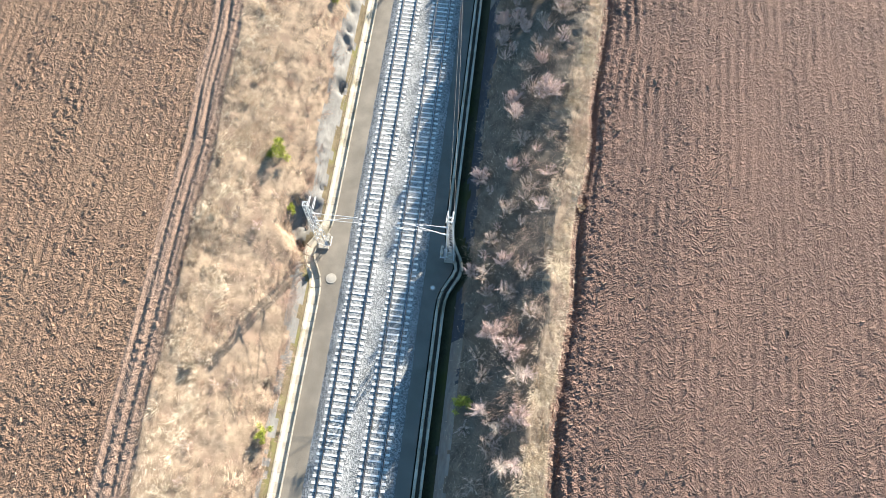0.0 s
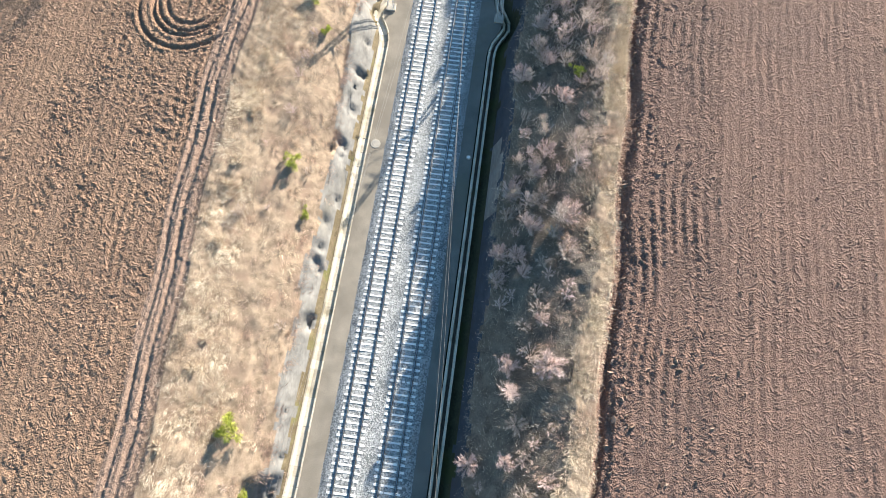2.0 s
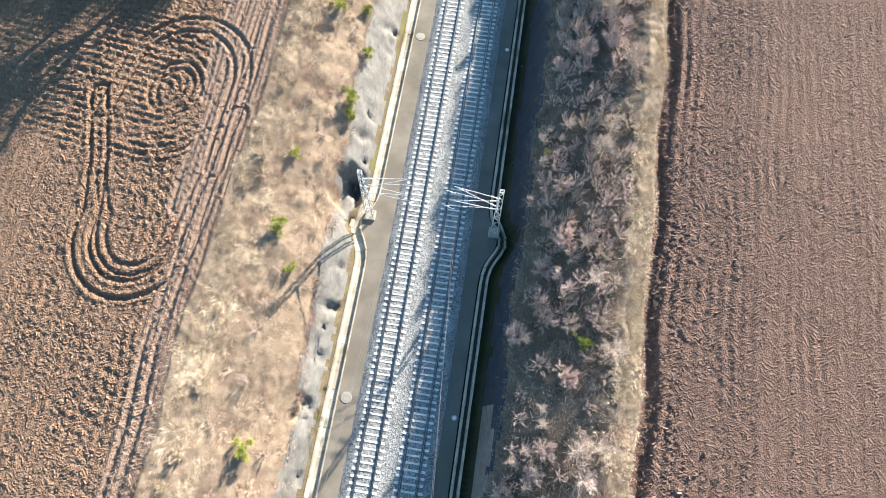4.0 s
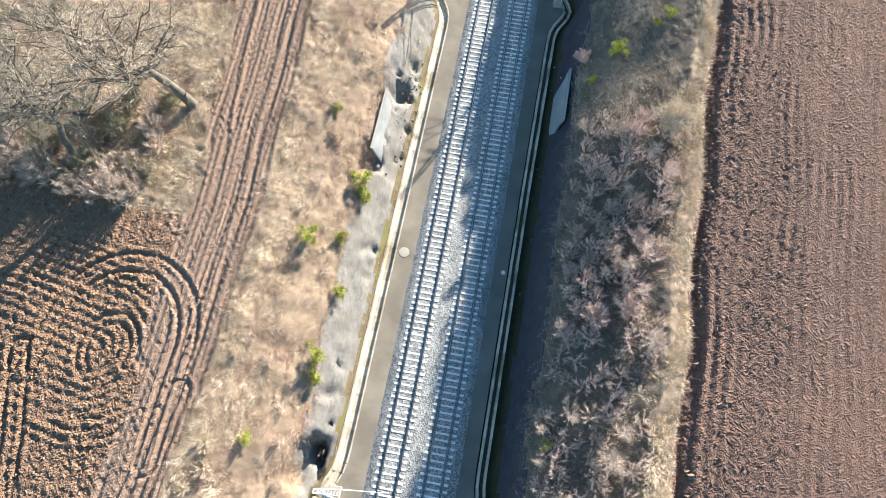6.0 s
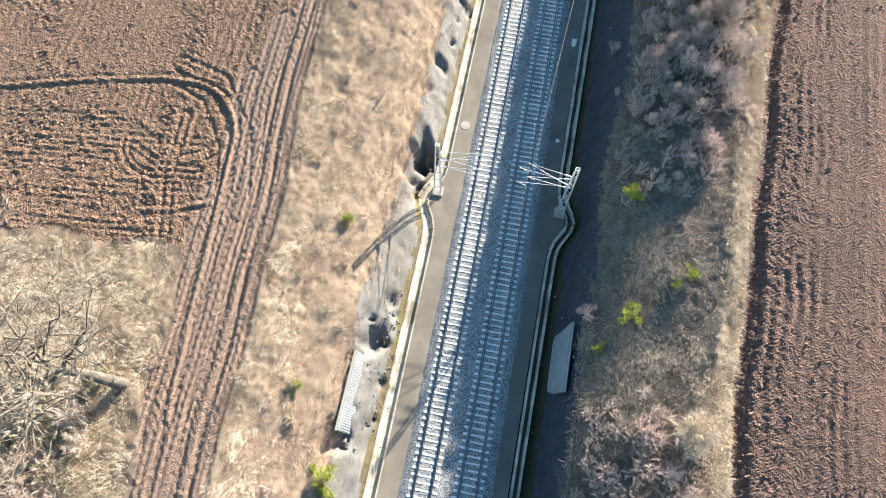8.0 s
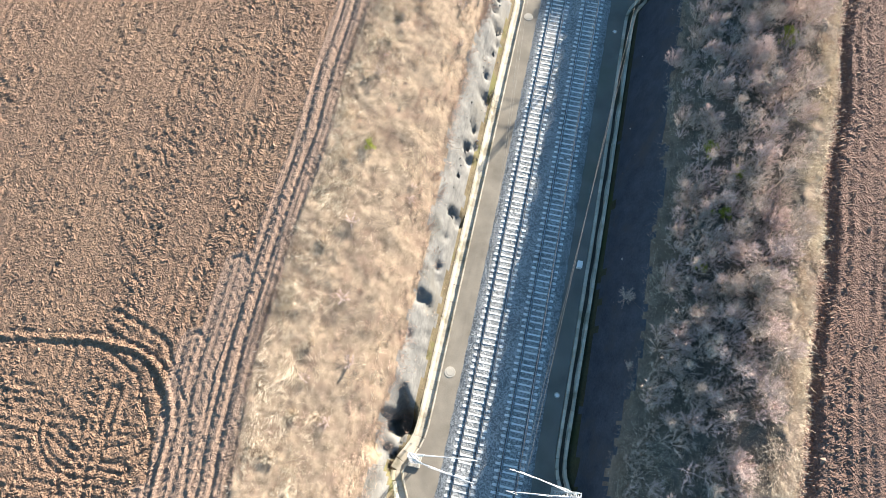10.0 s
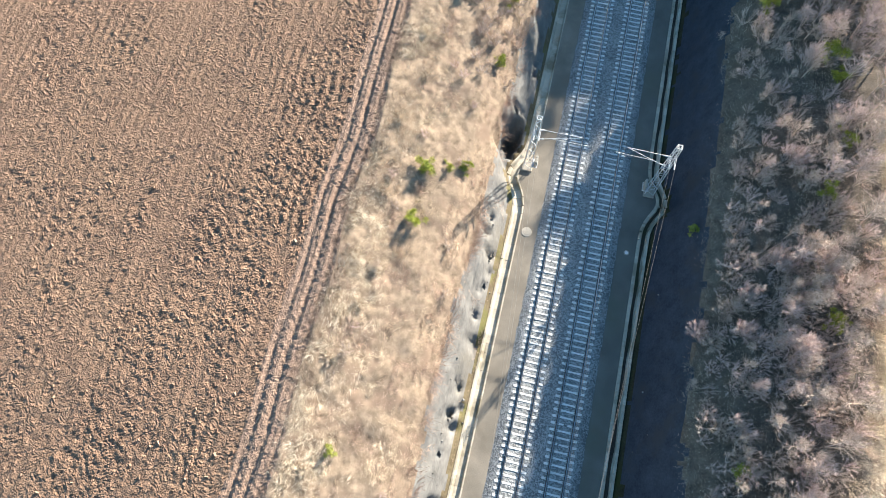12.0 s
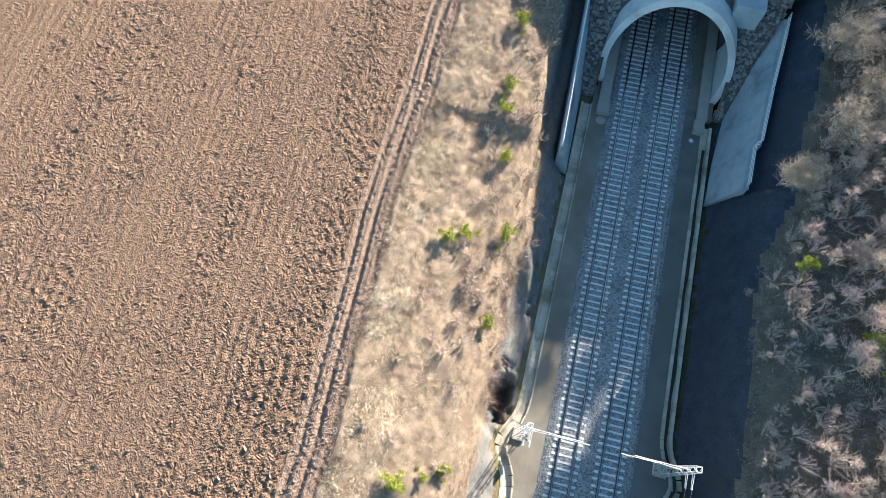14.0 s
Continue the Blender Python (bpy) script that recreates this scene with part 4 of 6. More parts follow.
def mast(x, y, label, double, heavy):
    """A lattice mast beside the track with hinged cantilevers over it. Its own axis +x points to the track."""
    thing = tagged(new("catenary_mast"), label, "railway mast", "catenary masts")
    side = 1 if x > 0 else -1
    thing.matrix_world = pose(x, y, 0, 0, 0, 180 if side > 0 else 0)
    bm = bmesh.new()
    add_box(bm, -0.55, -0.55, -0.95, 0.55, 0.55, -0.30, 0.05)
    part("foundation", bm, COVER, thing, "pale concrete foundation block")
    H = 8.9
    w0, w1, d0, d1 = (0.42, 0.20, 0.34, 0.2) if heavy else (0.34, 0.17, 0.24, 0.15)

    def corner(i, z):
        k = (z + 0.3) / (H + 0.3)
        sx, sy = ((-1, -1), (1, -1), (1, 1), (-1, 1))[i]
        return (sx * (w0 + (w1 - w0) * k), sy * (d0 + (d1 - d0) * k), z)

    for i in range(4):
        bar_part("leg", [(corner(i, -0.28), corner(i, H), 0.06)], GALV, thing)
    steps = 12
    for a, b in ((0, 1), (1, 2), (2, 3), (3, 0)):
        for k in range(steps):
            z0, z1 = -0.2 + (H + 0.2) * k / steps, -0.2 + (H + 0.2) * (k + 1) / steps
            bar_part("lacing", [(corner(a if k % 2 else b, z0), corner(b if k % 2 else a, z1), 0.034)], GALV, thing)
        bar_part("cap_bar", [(corner(a, H - 0.05), corner(b, H - 0.05), 0.07)], GALV, thing)
    tip = abs(x) - 2.0
    for dy, up in (((-0.75, 0.0), (0.75, 0.25)) if double else ((0.0, 0.0),)):
        z1, z0 = 6.9 + up, 5.35 + up
        end = (tip - 0.1, dy)
        for zb in (z1 + 0.1, z0):
            bar_part("bracket", [((0.1, dy * 0.2, zb), (0.42, dy * 0.3, zb), 0.12)], GALV, thing)
        arm = bar_part("top_tube", [((0.9, dy * 0.4, z1 + 0.1), (end[0] + 0.1, end[1], z1 + 0.15), 0.055)], GALV, thing, 6)
        bar_part("insulator", [((0.42, dy * 0.3, z1 + 0.1), (0.9, dy * 0.4, z1 + 0.1), 0.13)], INSULATOR, arm, 8, "pale ribbed insulator")
        stay = bar_part("bracket_tube", [((0.85, dy * 0.4, z0 + 0.15), (end[0] - 0.1, end[1], z1 + 0.08), 0.06)], GALV, thing, 6)
        bar_part("insulator", [((0.42, dy * 0.3, z0), (0.85, dy * 0.4, z0 + 0.15), 0.13)], INSULATOR, stay, 8, "pale ribbed insulator")
        bar_part("registration_tube", [((1.4, dy * 0.6, z0 + 0.42), (tip + 0.75, dy * 1.1, z0 + 0.55), 0.045)], GALV, thing, 6)
        bar_part("steady_arm", [((tip + 0.65, dy * 1.1, z0 + 0.52), (tip - 0.25, dy * 1.1 + 0.05, z0 + 0.12), 0.04)], GALV, thing, 6)
        bar_part("insulator", [((tip + 0.3, dy * 1.1, z0 + 0.42), (tip + 0.7, dy * 1.1, z0 + 0.5), 0.10)], INSULATOR, thing, 8)
    if heavy:
        toward = heavy * (-1 if side > 0 else 1)
        for dx in (-0.2, 0.28):
            yoke = bar_part("anchor_rod", [((dx, 0.25 * toward, 7.4), (dx, 1.0 * toward, 7.35), 0.05), ((dx + 0.12, 0.25 * toward, 7.4), (dx + 0.12, 1.0 * toward, 7.35), 0.05)], GALV, thing)
            bar_part("insulator", [((dx + 0.06, 1.0 * toward, 7.35), (dx + 0.06, 1.45 * toward, 7.32), 0.15)], INSULATOR, yoke, 8, "pale ribbed insulator")
        bm = bmesh.new()
        for k in range(3):
            add_disc(bm, 0.75, -0.3 + 0.3 * k, 0.6, 1.5, 0.15, 14, 0.03)
        part("balance_weight", bm, COVER, thing, "pale cylindrical balance weights")
        bm = bmesh.new()
        add_box(bm, 0.3, -0.5, 0.5, 0.95, 0.5, 0.58, 0.01)
        part("weight_frame", bm, GALV, thing)
    return thing


for n, my in enumerate(MASTS):
    heavy = {0: 1, 3: -1}.get(n, 0)
    mast(-6.4, my, "galvanised lattice mast beside the sunlit rock slope", 0 < n < 3, heavy)
    mast(6.25, my, "galvanised lattice mast standing in the shade of the bank", 0 < n < 3, heavy)


# ---- wires ----
def wire(name, points, r, label):
    cu = bpy.data.curves.new(name, "CURVE")
    cu.dimensions = "3D"
    cu.bevel_depth, cu.bevel_resolution = r, 0
    sp = cu.splines.new("POLY")
    sp.points.add(len(points) - 1)
    for p, q in zip(sp.points, points):
        p.co = (*q, 1)
    cu.materials.append(WIRE)
    return tagged(new(name, cu), label, "overhead wire", "overhead wires")


def sagging(a, b, sag, n=14):
    return [(a[0] + (b[0] - a[0]) * t, a[1] + (b[1] - a[1]) * t, a[2] + (b[2] - a[2]) * t - sag * 4 * t * (1 - t)) for t in (i / n for i in range(n + 1))]


SPANS = (-46.3,) + MASTS + (238.0,)
for tx in (-2.0, 1.88):
    con, mes = [], []
    for k, (a, b) in enumerate(zip(SPANS, SPANS[1:])):
        s0, s1 = (0.25 if k % 2 else -0.25), (-0.25 if k % 2 else 0.25)
        con += sagging((tx + s0, a, 5.45), (tx + s1, b, 5.45), 0.05)
        mes += sagging((tx + s0 * 0.3, a, 6.95), (tx + s1 * 0.3, b, 6.95), 0.75)
    wire("contact_wire", con, 0.006, "thin copper contact wire above the track")
    wire("messenger_wire", mes, 0.006, "thin sagging messenger wire above the track")
for side in (-1, 1):
    for k, dx in enumerate((-0.14, 0.34)):
        x0 = side * 6.3 - side * dx
        wire("anchor_wire", sagging((x0, MASTS[0] + 1.45, 7.32), (side * (2.3 + 0.2 * k), MASTS[1] - 0.8, 5.7 + 1.4 * k), 0.3), 0.010, "thin anchored wire slanting from a mast to the track")
        wire("anchor_wire", sagging((x0, MASTS[3] - 1.45, 7.32), (side * (2.3 + 0.2 * k), MASTS[2] + 0.8, 5.7 + 1.4 * k), 0.3), 0.010, "thin anchored wire slanting from a mast to the track")


# ---- covers and small lineside things ----
def manhole(x, y, r, label):
    bm = bmesh.new()
    add_disc(bm, x, y, -0.6, -0.465, r, 32, 0.03)
    ob = part("manhole_cover", bm, COVER, None)
    tagged(ob, label, "manhole cover", "walkway manholes")
    bm = bmesh.new()
    add_disc(bm, x, y, -0.48, -0.45, r * 0.62, 28, 0.015)
    part("lid", bm, COVER if r > 0.4 else WHITE, ob)


for y in (6.7, 48.5, 89.6, 131.7, 173.6, 214.4):
    manhole(-5.05 if y < 214 else -4.6, y, 0.52, "round pale concrete manhole cover in the walkway")
for y in (6.9, 48.2, 89.3, 131.8, 173.75, 214.2):
    manhole(4.95, y, 0.27, "small round manhole cover in the shaded walkway")

bm = bmesh.new()
add_box(bm, 4.85, 144.35, -0.5, 5.3, 145.0, 0.05, 0.03)
box = tagged(part("lineside_box", bm, WHITE, None), "small white lineside box on the shaded walkway", "equipment box")
bm = bmesh.new()
add_box(bm, 4.82, 144.32, 0.05, 5.33, 145.03, 0.09, 0.01)
part("lid", bm, WHITE, box)


# ---- tunnel portal ----
CX, CZ, RO, RI = PORTAL_X, 1.75, 6.75, 6.05


def portal_front(z):
    return PORTAL_Y + (z + 0.5) * 0.5


def tube_mesh(name, r_out, r_in, front_shift, back, material, a0=-22, a1=202, n=56):
    verts, faces = [], []
    for i in range(n + 1):
        a = radians(a0 + (a1 - a0) * i / n)
        for r in (r_out, r_in):
            x, z = CX + r * math.cos(a), CZ + r * math.sin(a)
            verts += [(x, portal_front(max(z, -0.6)) + front_shift, z), (x, back, z)]
    for i in range(n):
        a, b = 4 * i, 4 * i + 4
        faces += [(a, b, b + 1, a + 1), (a + 2, a + 3, b + 3, b + 2), (a, a + 2, b + 2, b), (a + 1, b + 1, b + 3, a + 3)]
    faces += [(0, 1, 3, 2), (4 * n, 4 * n + 2, 4 * n + 3, 4 * n + 1)]
    return mesh_of(name, verts, faces, (material,), smooth=False)


portal = tagged(new("tunnel_portal"), "pale concrete arched tunnel mouth cut at a slant", "tunnel portal", kind="structure")
mesh_part("portal_ring", tube_mesh("portal_ring", RO, RI, 0.0, 226.0, PORTAL), portal, "pale concrete ring")
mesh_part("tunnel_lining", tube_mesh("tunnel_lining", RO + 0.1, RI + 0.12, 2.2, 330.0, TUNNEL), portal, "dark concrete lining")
# Unseen plate in the lining colour, added so the tube ends in darkness.
bm = bmesh.new()
add_box(bm, CX - 7, 329.5, -1.5, CX + 7, 330.2, 9)
part("end_wall", bm, TUNNEL, portal, "dark plate added to close the far end of the tunnel")
bm = bmesh.new()
add_box(bm, CX - 6.2, 217.0, -1.2, CX + 6.2, 330, -0.56)
part("tunnel_floor", bm, PATH_GRAVEL, portal, "dark gritty tunnel floor")
bm = bmesh.new()
add_box(bm, CX + 4.6, 224.5, 4.6, CX + 7.4, 230.5, 8.2, 0.05)
part("buttress", bm, WINGWALL, portal, "blue-grey concrete shoulder")
for s, x0, x1 in ((-1, -5.35, -4.1), (1, 5.0, 6.2)):
    bm = bmesh.new()
    add_box(bm, x0 + 0.1, 216.6, -0.56, x1, 330, -0.12, 0.03)
    part("side_bench", bm, COVER, portal, "raised concrete bench")
for x0, x1, y in ((-5.3, -4.0, 214.95), (4.9, 5.95, 215.0)):
    bm = bmesh.new()
    add_box(bm, x0, y, -0.55, x1, y + 1.55, 0.12, 0.03)
    blk = tagged(part("cable_chamber", bm, COVER, None), "pale concrete chamber block at the tunnel mouth", "concrete block", "chamber blocks")
    bm = bmesh.new()
    add_box(bm, x0 + 0.08, y + 0.08, 0.12, x1 - 0.08, y + 1.47, 0.16, 0.01)
    part("lid", bm, COVER, blk)


def wing_wall(side):
    """Battered retaining wall with a steel railing on top."""
    thing = tagged(new("wing_wall"), "blue-grey concrete wing wall with steel railing", "retaining wall", kind="structure")
    # stations: y, foot x, foot z, top x, top z
    if side > 0:
        st = [(207.2, 7.15, -0.7, 9.0, 4.2), (211.6, 7.4, -0.7, 9.15, 4.35), (211.8, 7.4, -0.7, 9.6, 4.6), (217.5, 7.9, -0.6, 9.95, 5.1), (222.5, 9.0, 3.0, 10.35, 5.7), (226.0, 9.9, 5.3, 10.6, 6.0)]
        th = 0.42
    else:
        st = [(207.4, -7.0, -0.7, -8.15, 4.2), (211.7, -7.1, -0.7, -8.3, 4.4), (217.5, -7.25, -0.6, -8.5, 4.9), (222.5, -8.0, 3.0, -8.7, 5.4), (226.0, -8.4, 5.0, -8.8, 5.8)]
        th = 0.3
    bm = bmesh.new()
    rows = []
    for y, fx, fz, tx, tz in st:
        rows.append([bm.verts.new(p) for p in ((fx, y, fz - 0.6), (fx, y, fz), (tx, y, tz), (tx + side * th, y, tz), (tx + side * th, y, fz - 0.6))])
    for a, b in zip(rows, rows[1:]):
        for i in range(5):
            j = (i + 1) % 5
            bm.faces.new((a[i], a[j], b[j], b[i]))
    bm.faces.new(rows[0])
    bm.faces.new(rows[-1][::-1])
    part("wall", bm, WINGWALL, thing)
    bm = bmesh.new()
    for (y, fx, fz, tx, tz), (y2, _, _, tx2, tz2) in zip(st, st[1:]):
        add_bar(bm, (tx + side * th * 0.5, y - (0.05 if y < 208 else 0), tz + 0.05), (tx2 + side * th * 0.5, y2, tz2 + 0.05), th + 0.06, 0.1)
    part("coping", bm, WINGWALL, thing)
    rail_x = th * 0.5
    for k in range(3):
        bars = [((tx + side * rail_x, y + 0.1, tz + 0.45 + 0.33 * k), (tx2 + side * rail_x, y2 - 0.0, tz2 + 0.45 + 0.33 * k), 0.085) for (y, _, _, tx, tz), (y2, _, _, tx2, tz2) in zip(st, st[1:])]
        # White puts the galvanised steel's bright sky reflection into the rail colour.
        bar_part("rail", bars, WHITE, thing, 6, "steel handrail coloured white for its sky glint")
    y = 207.6
    while y < 225.8:
        tx, tz = np.interp(y, [s[0] for s in st], [s[3] for s in st]), np.interp(y, [s[0] for s in st], [s[4] for s in st])
        bar_part("post", [((tx + side * rail_x, y, tz), (tx + side * rail_x, y, tz + 1.15), 0.06)], GALV, thing)
        y += 1.9
    return thing


wing_wall(1)
wing_wall(-1)


def slope_z(y):
    return -0.62 + (y - 217.3) * 0.82


def stone_slope():
    """Pitched rubble between the wing walls and the portal ring, with a hole for the tube."""
    xs, ys = np.arange(-11.6, 13.41, 0.2), np.arange(217.2, 233.0, 0.2)
    X, Y = np.meshgrid(xs, ys)
    Z = np.minimum(slope_z(Y), 11.2)
    n, k = X.shape
    ids = np.arange(n * k).reshape(n, k)
    q = np.stack([ids[:-1, :-1], ids[:-1, 1:], ids[1:, 1:], ids[1:, :-1]], -1).reshape(-1, 4)
    cx, cz, cy = (a.reshape(-1)[q].mean(1) for a in (X, Z, Y))
    inside = np.hypot(cx - CX, cz - CZ) < RO - 0.25
    wall = np.interp(cy, [207, 217.5, 222.5, 227.5, 232], [7.6, 8.0, 9.2, 10.8, 13.0])
    wall_left = np.interp(cy, [207, 217.5, 222.5, 227.5, 232], [7.5, 7.8, 8.4, 9.2, 11.0])
    keep = ~inside & (cx < wall) & (cx > -wall_left)
    ob = tagged(new("stone_slope", mesh_of("stone_slope", np.stack([X, Y, Z - 0.12], -1).reshape(-1, 3), q[keep], (LITTER_DARK,))), "rubble stone pitching packed round the tunnel mouth", "stone slope", kind="structure")
    rng = random.Random(8)
    shapes = []
    for s in range(5):
        bm = bmesh.new()
        bmesh.ops.create_icosphere(bm, subdivisions=1, radius=0.55)
        r2 = random.Random(20 + s)
        for v in bm.verts:
            v.co *= r2.uniform(0.62, 1.2)
            v.co.z = max(-0.3, min(0.22, v.co.z))
        me = bpy.data.meshes.new("stone")
        bm.to_mesh(me)
        bm.free()
        me.materials.append(STONE)
        shapes.append(me)
    count, jv, jf, off = 0, [], [], 0
    y = 217.5
    while y < 228.5:
        x = -9.3
        while x < 11.4:
            px, py = x + rng.uniform(-0.08, 0.08), y + rng.uniform(-0.08, 0.08)
            pz = slope_z(py)
            wl, wr = -np.interp(py, [217.5, 222.5, 227.5], [7.6, 8.35, 8.95]), np.interp(py, [217.5, 222.5, 227.5], [7.9, 9.0, 11.0])
            if math.hypot(px - CX, pz - CZ) > RO + 0.1 and wl + 0.12 < px < wr - 0.12:
                size = rng.uniform(0.30, 0.56)
                m = Matrix.LocRotScale((px, py, pz - 0.02), Euler((radians(39), 0, 0)), None) @ Matrix.LocRotScale(None, Euler((0, 0, rng.uniform(0, 6.28))), (size * rng.uniform(0.8, 1.3), size, size))
                if count < 290:
                    s = mesh_part("stone", shapes[rng.randrange(5)], ob)
                    s.matrix_basis = m
                    count += 1
                else:
                    src = shapes[rng.randrange(5)]
                    vs = [m @ v.co for v in src.vertices]
                    jv += vs
                    jf += [[i + off for i in p.vertices] for p in src.polygons]
                    off += len(vs)
            x += 0.31
        y += 0.27
    if jv:
        mesh_part("stone", mesh_of("stone_rest", [tuple(v) for v in jv], jf, (STONE_J,)), ob, "", "stuff")


stone_slope()


# ---- retaining panels on the rock slopes ----
def slope_panel(side, y0, y1, foot, top, z0, z1, label):
    """A ribbed concrete panel that leans on the slope, with a thin coping."""
    thing = tagged(new("retaining_panel"), label, "retaining wall", "slope panels")
    n = 64
    bm = bmesh.new()
    front, back = [], []
    for i in range(n + 1):
        y = y0 + (y1 - y0) * i / n
        rib = 0.025 if i % 2 else 0.0
        bow = side * (0.3 * (abs(2 * i / n - 1) ** 6) if side < 0 else 0.7 * (abs(2 * i / n - 1) ** 10))
        front.append([bm.verts.new((foot + bow - side * rib, y, z0)), bm.verts.new((top - side * rib, y, z1))])
        back.append([bm.verts.new((foot + side * 0.4, y, z0)), bm.verts.new((top + side * 0.25, y, z1))])
    for i in range(n):
        for q in ((front[i][0], front[i + 1][0], front[i + 1][1], front[i][1]), (back[i][0], back[i][1], back[i + 1][1], back[i + 1][0]), (front[i][1], front[i + 1][1], back[i + 1][1], back[i][1])):
            bm.faces.new(q)
    for i in (0, n):
        bm.faces.new((front[i][0], front[i][1], back[i][1], back[i][0]))
    part("panel", bm, PANEL if side < 0 else PANEL_SHADE, thing)
    bm = bmesh.new()
    add_bar(bm, (top + 0.13 * side, y0 - 0.05, z1 + 0.05), (top + 0.13 * side, y1 + 0.05, z1 + 0.05), 0.14, 0.1)
    part("coping", bm, COVER, thing)
    return thing


slope_panel(-1, 98.0, 104.8, -8.6, -9.75, 0.9, 4.1, "pale ribbed concrete panel leaning on the sunlit slope")
slope_panel(1, 104.8, 110.9, 7.3, 8.15, 0.2, 4.2, "ribbed concrete panel in the shaded slope, coloured blue-grey for the shade")


def rubble(places, label):
    """Loose broken rock at the foot of the slope, joined."""
    rr = random.Random(44)
    bm = bmesh.new()
    for cx, cy, n, spread in places:
        for _ in range(n):
            x, y = cx + rr.gauss(0, spread * 0.35), cy + rr.gauss(0, spread)
            size = rr.uniform(0.06, 0.16)
            got = bmesh.ops.create_icosphere(bm, subdivisions=1, radius=size)
            for v in got["verts"]:
                v.co = v.co * rr.uniform(0.7, 1.15)
                v.co.z *= 0.7
                v.co += Vector((x, y, ground_height(x, y) + size * 0.25))
    ob = part("rubble", bm, STONE_J, None)
    return tagged(ob, label, "rubble", kind="stuff")


rubble(((-7.6, 108.0, 26, 1.5), (-7.7, 102.0, 22, 2.0), (-7.5, 165.0, 16, 4.0), (-7.5, 150.0, 12, 4.0), (8.2, 112.0, 16, 3.0), (8.4, 90.0, 14, 8.0), (9.0, 150.0, 12, 12.0)), "loose broken rock below the sheeted slope")


# ---- clods on the ploughed fields ----
rng = np.random.default_rng(77)


def heights(x, y):
    """Ground heights for many points at once."""
    z = np.empty(len(x))
    order = np.argsort(y)
    for chunk in np.array_split(order, 700):
        if len(chunk):
            m = float(np.clip(np.mean(y[chunk]), -30, 236))
            left, right = cross_section(m, -1), cross_section(m, 1)
            z[chunk] = np.where(x[chunk] < 0, np.interp(-x[chunk], *left), np.interp(x[chunk], *right))
    return z


def field_clods(side, label):
    """Angular clods: beads along the plough rows beside the field's edge, thinning out into scattered ones."""
    offs = []
    for k in range(26 if side > 0 else 22):
        y = np.arange(-26, 236, 0.30) + rng.uniform(-0.12, 0.12, 874)
        near = math.exp(-k / 11.0)
        keep = rng.random(874) < (0.08 + (0.42 if side < 0 else 0.3) * near) * np.clip(0.55 + 0.6 * value_noise(np.full(874, k * 0.5), y, 4.5, 64), 0.12, 1)
        off = 1.1 + k * 0.46 + 0.22 * value_noise(np.full(874, 3.0 * k), y, 6.0, 65) + rng.normal(0, 0.10, 874)
        offs.append(np.stack([off, y, np.full(874, 0.75 + 0.45 * near)], 1)[keep])
    far = np.stack([rng.uniform(6, 36, 60000), rng.uniform(-26, 236, 60000), rng.uniform(0.55, 0.95, 60000)], 1)
    offs.append(far[rng.random(60000) < (0.04 if side < 0 else 0.0) + (0.2 if side < 0 else 0.06) * np.clip(value_noise(far[:, 0], far[:, 1] * 0.1, 1.9, 61) + 0.2, 0, 1)])
    off, y, scale = np.concatenate(offs).T
    x = side * ((left_edge(y) if side < 0 else right_edge(y)) + off)
    if side < 0:
        deep, packed = rut_fields(x, y)
        keep = (island(x, y) < -0.4) & (rng.random(len(x)) > packed * 1.6)
        x, y, off, scale = x[keep], y[keep], off[keep], scale[keep]
    n = len(x)
    size = np.clip(rng.lognormal(-2.15, 0.32, n), 0.06, 0.19) * scale
    z = heights(x, y) + 0.03
    turn = rng.normal(math.pi / 2 - side * 0.35, 0.6, n)
    long, wide, tall = size * rng.uniform(0.95, 1.5, n), size * rng.uniform(0.7, 1.0, n), size * rng.uniform(0.35, 0.7, n)
    corners = np.array([(-1, -1, 0), (1, -1, 0), (1, 1, 0), (-1, 1, 0), (-0.5, 0.1, 1), (0.5, -0.1, 1)], float)
    local = corners[None] * np.stack([long, wide, tall], 1)[:, None] + rng.normal(0, 0.2, (n, 6, 3)) * size[:, None, None]
    local[:, :4, 2] = -0.12
    c, k = np.cos(turn)[:, None], np.sin(turn)[:, None]
    v = np.stack([x[:, None] + local[..., 0] * c - local[..., 1] * k, y[:, None] + local[..., 0] * k + local[..., 1] * c, z[:, None] + local[..., 2]], -1)
    shape = np.array([(0, 1, 5), (0, 5, 4), (2, 3, 4), (2, 4, 5), (1, 2, 5), (3, 0, 4)])
    f = (shape[None] + 6 * np.arange(n)[:, None, None]).reshape(-1, 3)
    tagged(new("soil_clods", mesh_of("soil_clods", v.reshape(-1, 3), f, (SOIL_CLOD if side < 0 else CLOD_RED,))), label, "soil clods", kind="stuff")


SOIL_CLOD = surface("clod_soil", (0.18, 0.116, 0.083), (0.39, 0.262, 0.188), 0.35, 5.0, 0.95, 0.4, 0.03, random_by="island", amount=0.3)
CLOD_RED = surface("reddish_clod_soil", (0.14, 0.098, 0.076), (0.29, 0.207, 0.163), 0.35, 5.0, 0.95, 0.4, 0.03, random_by="island", amount=0.3)
field_clods(-1, "loose brown clods on the ploughed field")
field_clods(1, "loose reddish clods on the ploughed field")


# ---- grass and weeds ----
DARK_WEED = surface("dark_weeds", (0.10, 0.07, 0.055), (0.34, 0.25, 0.185), 0.3, 1.5, 0.9, 0.0, random_by="island", amount=0.4)


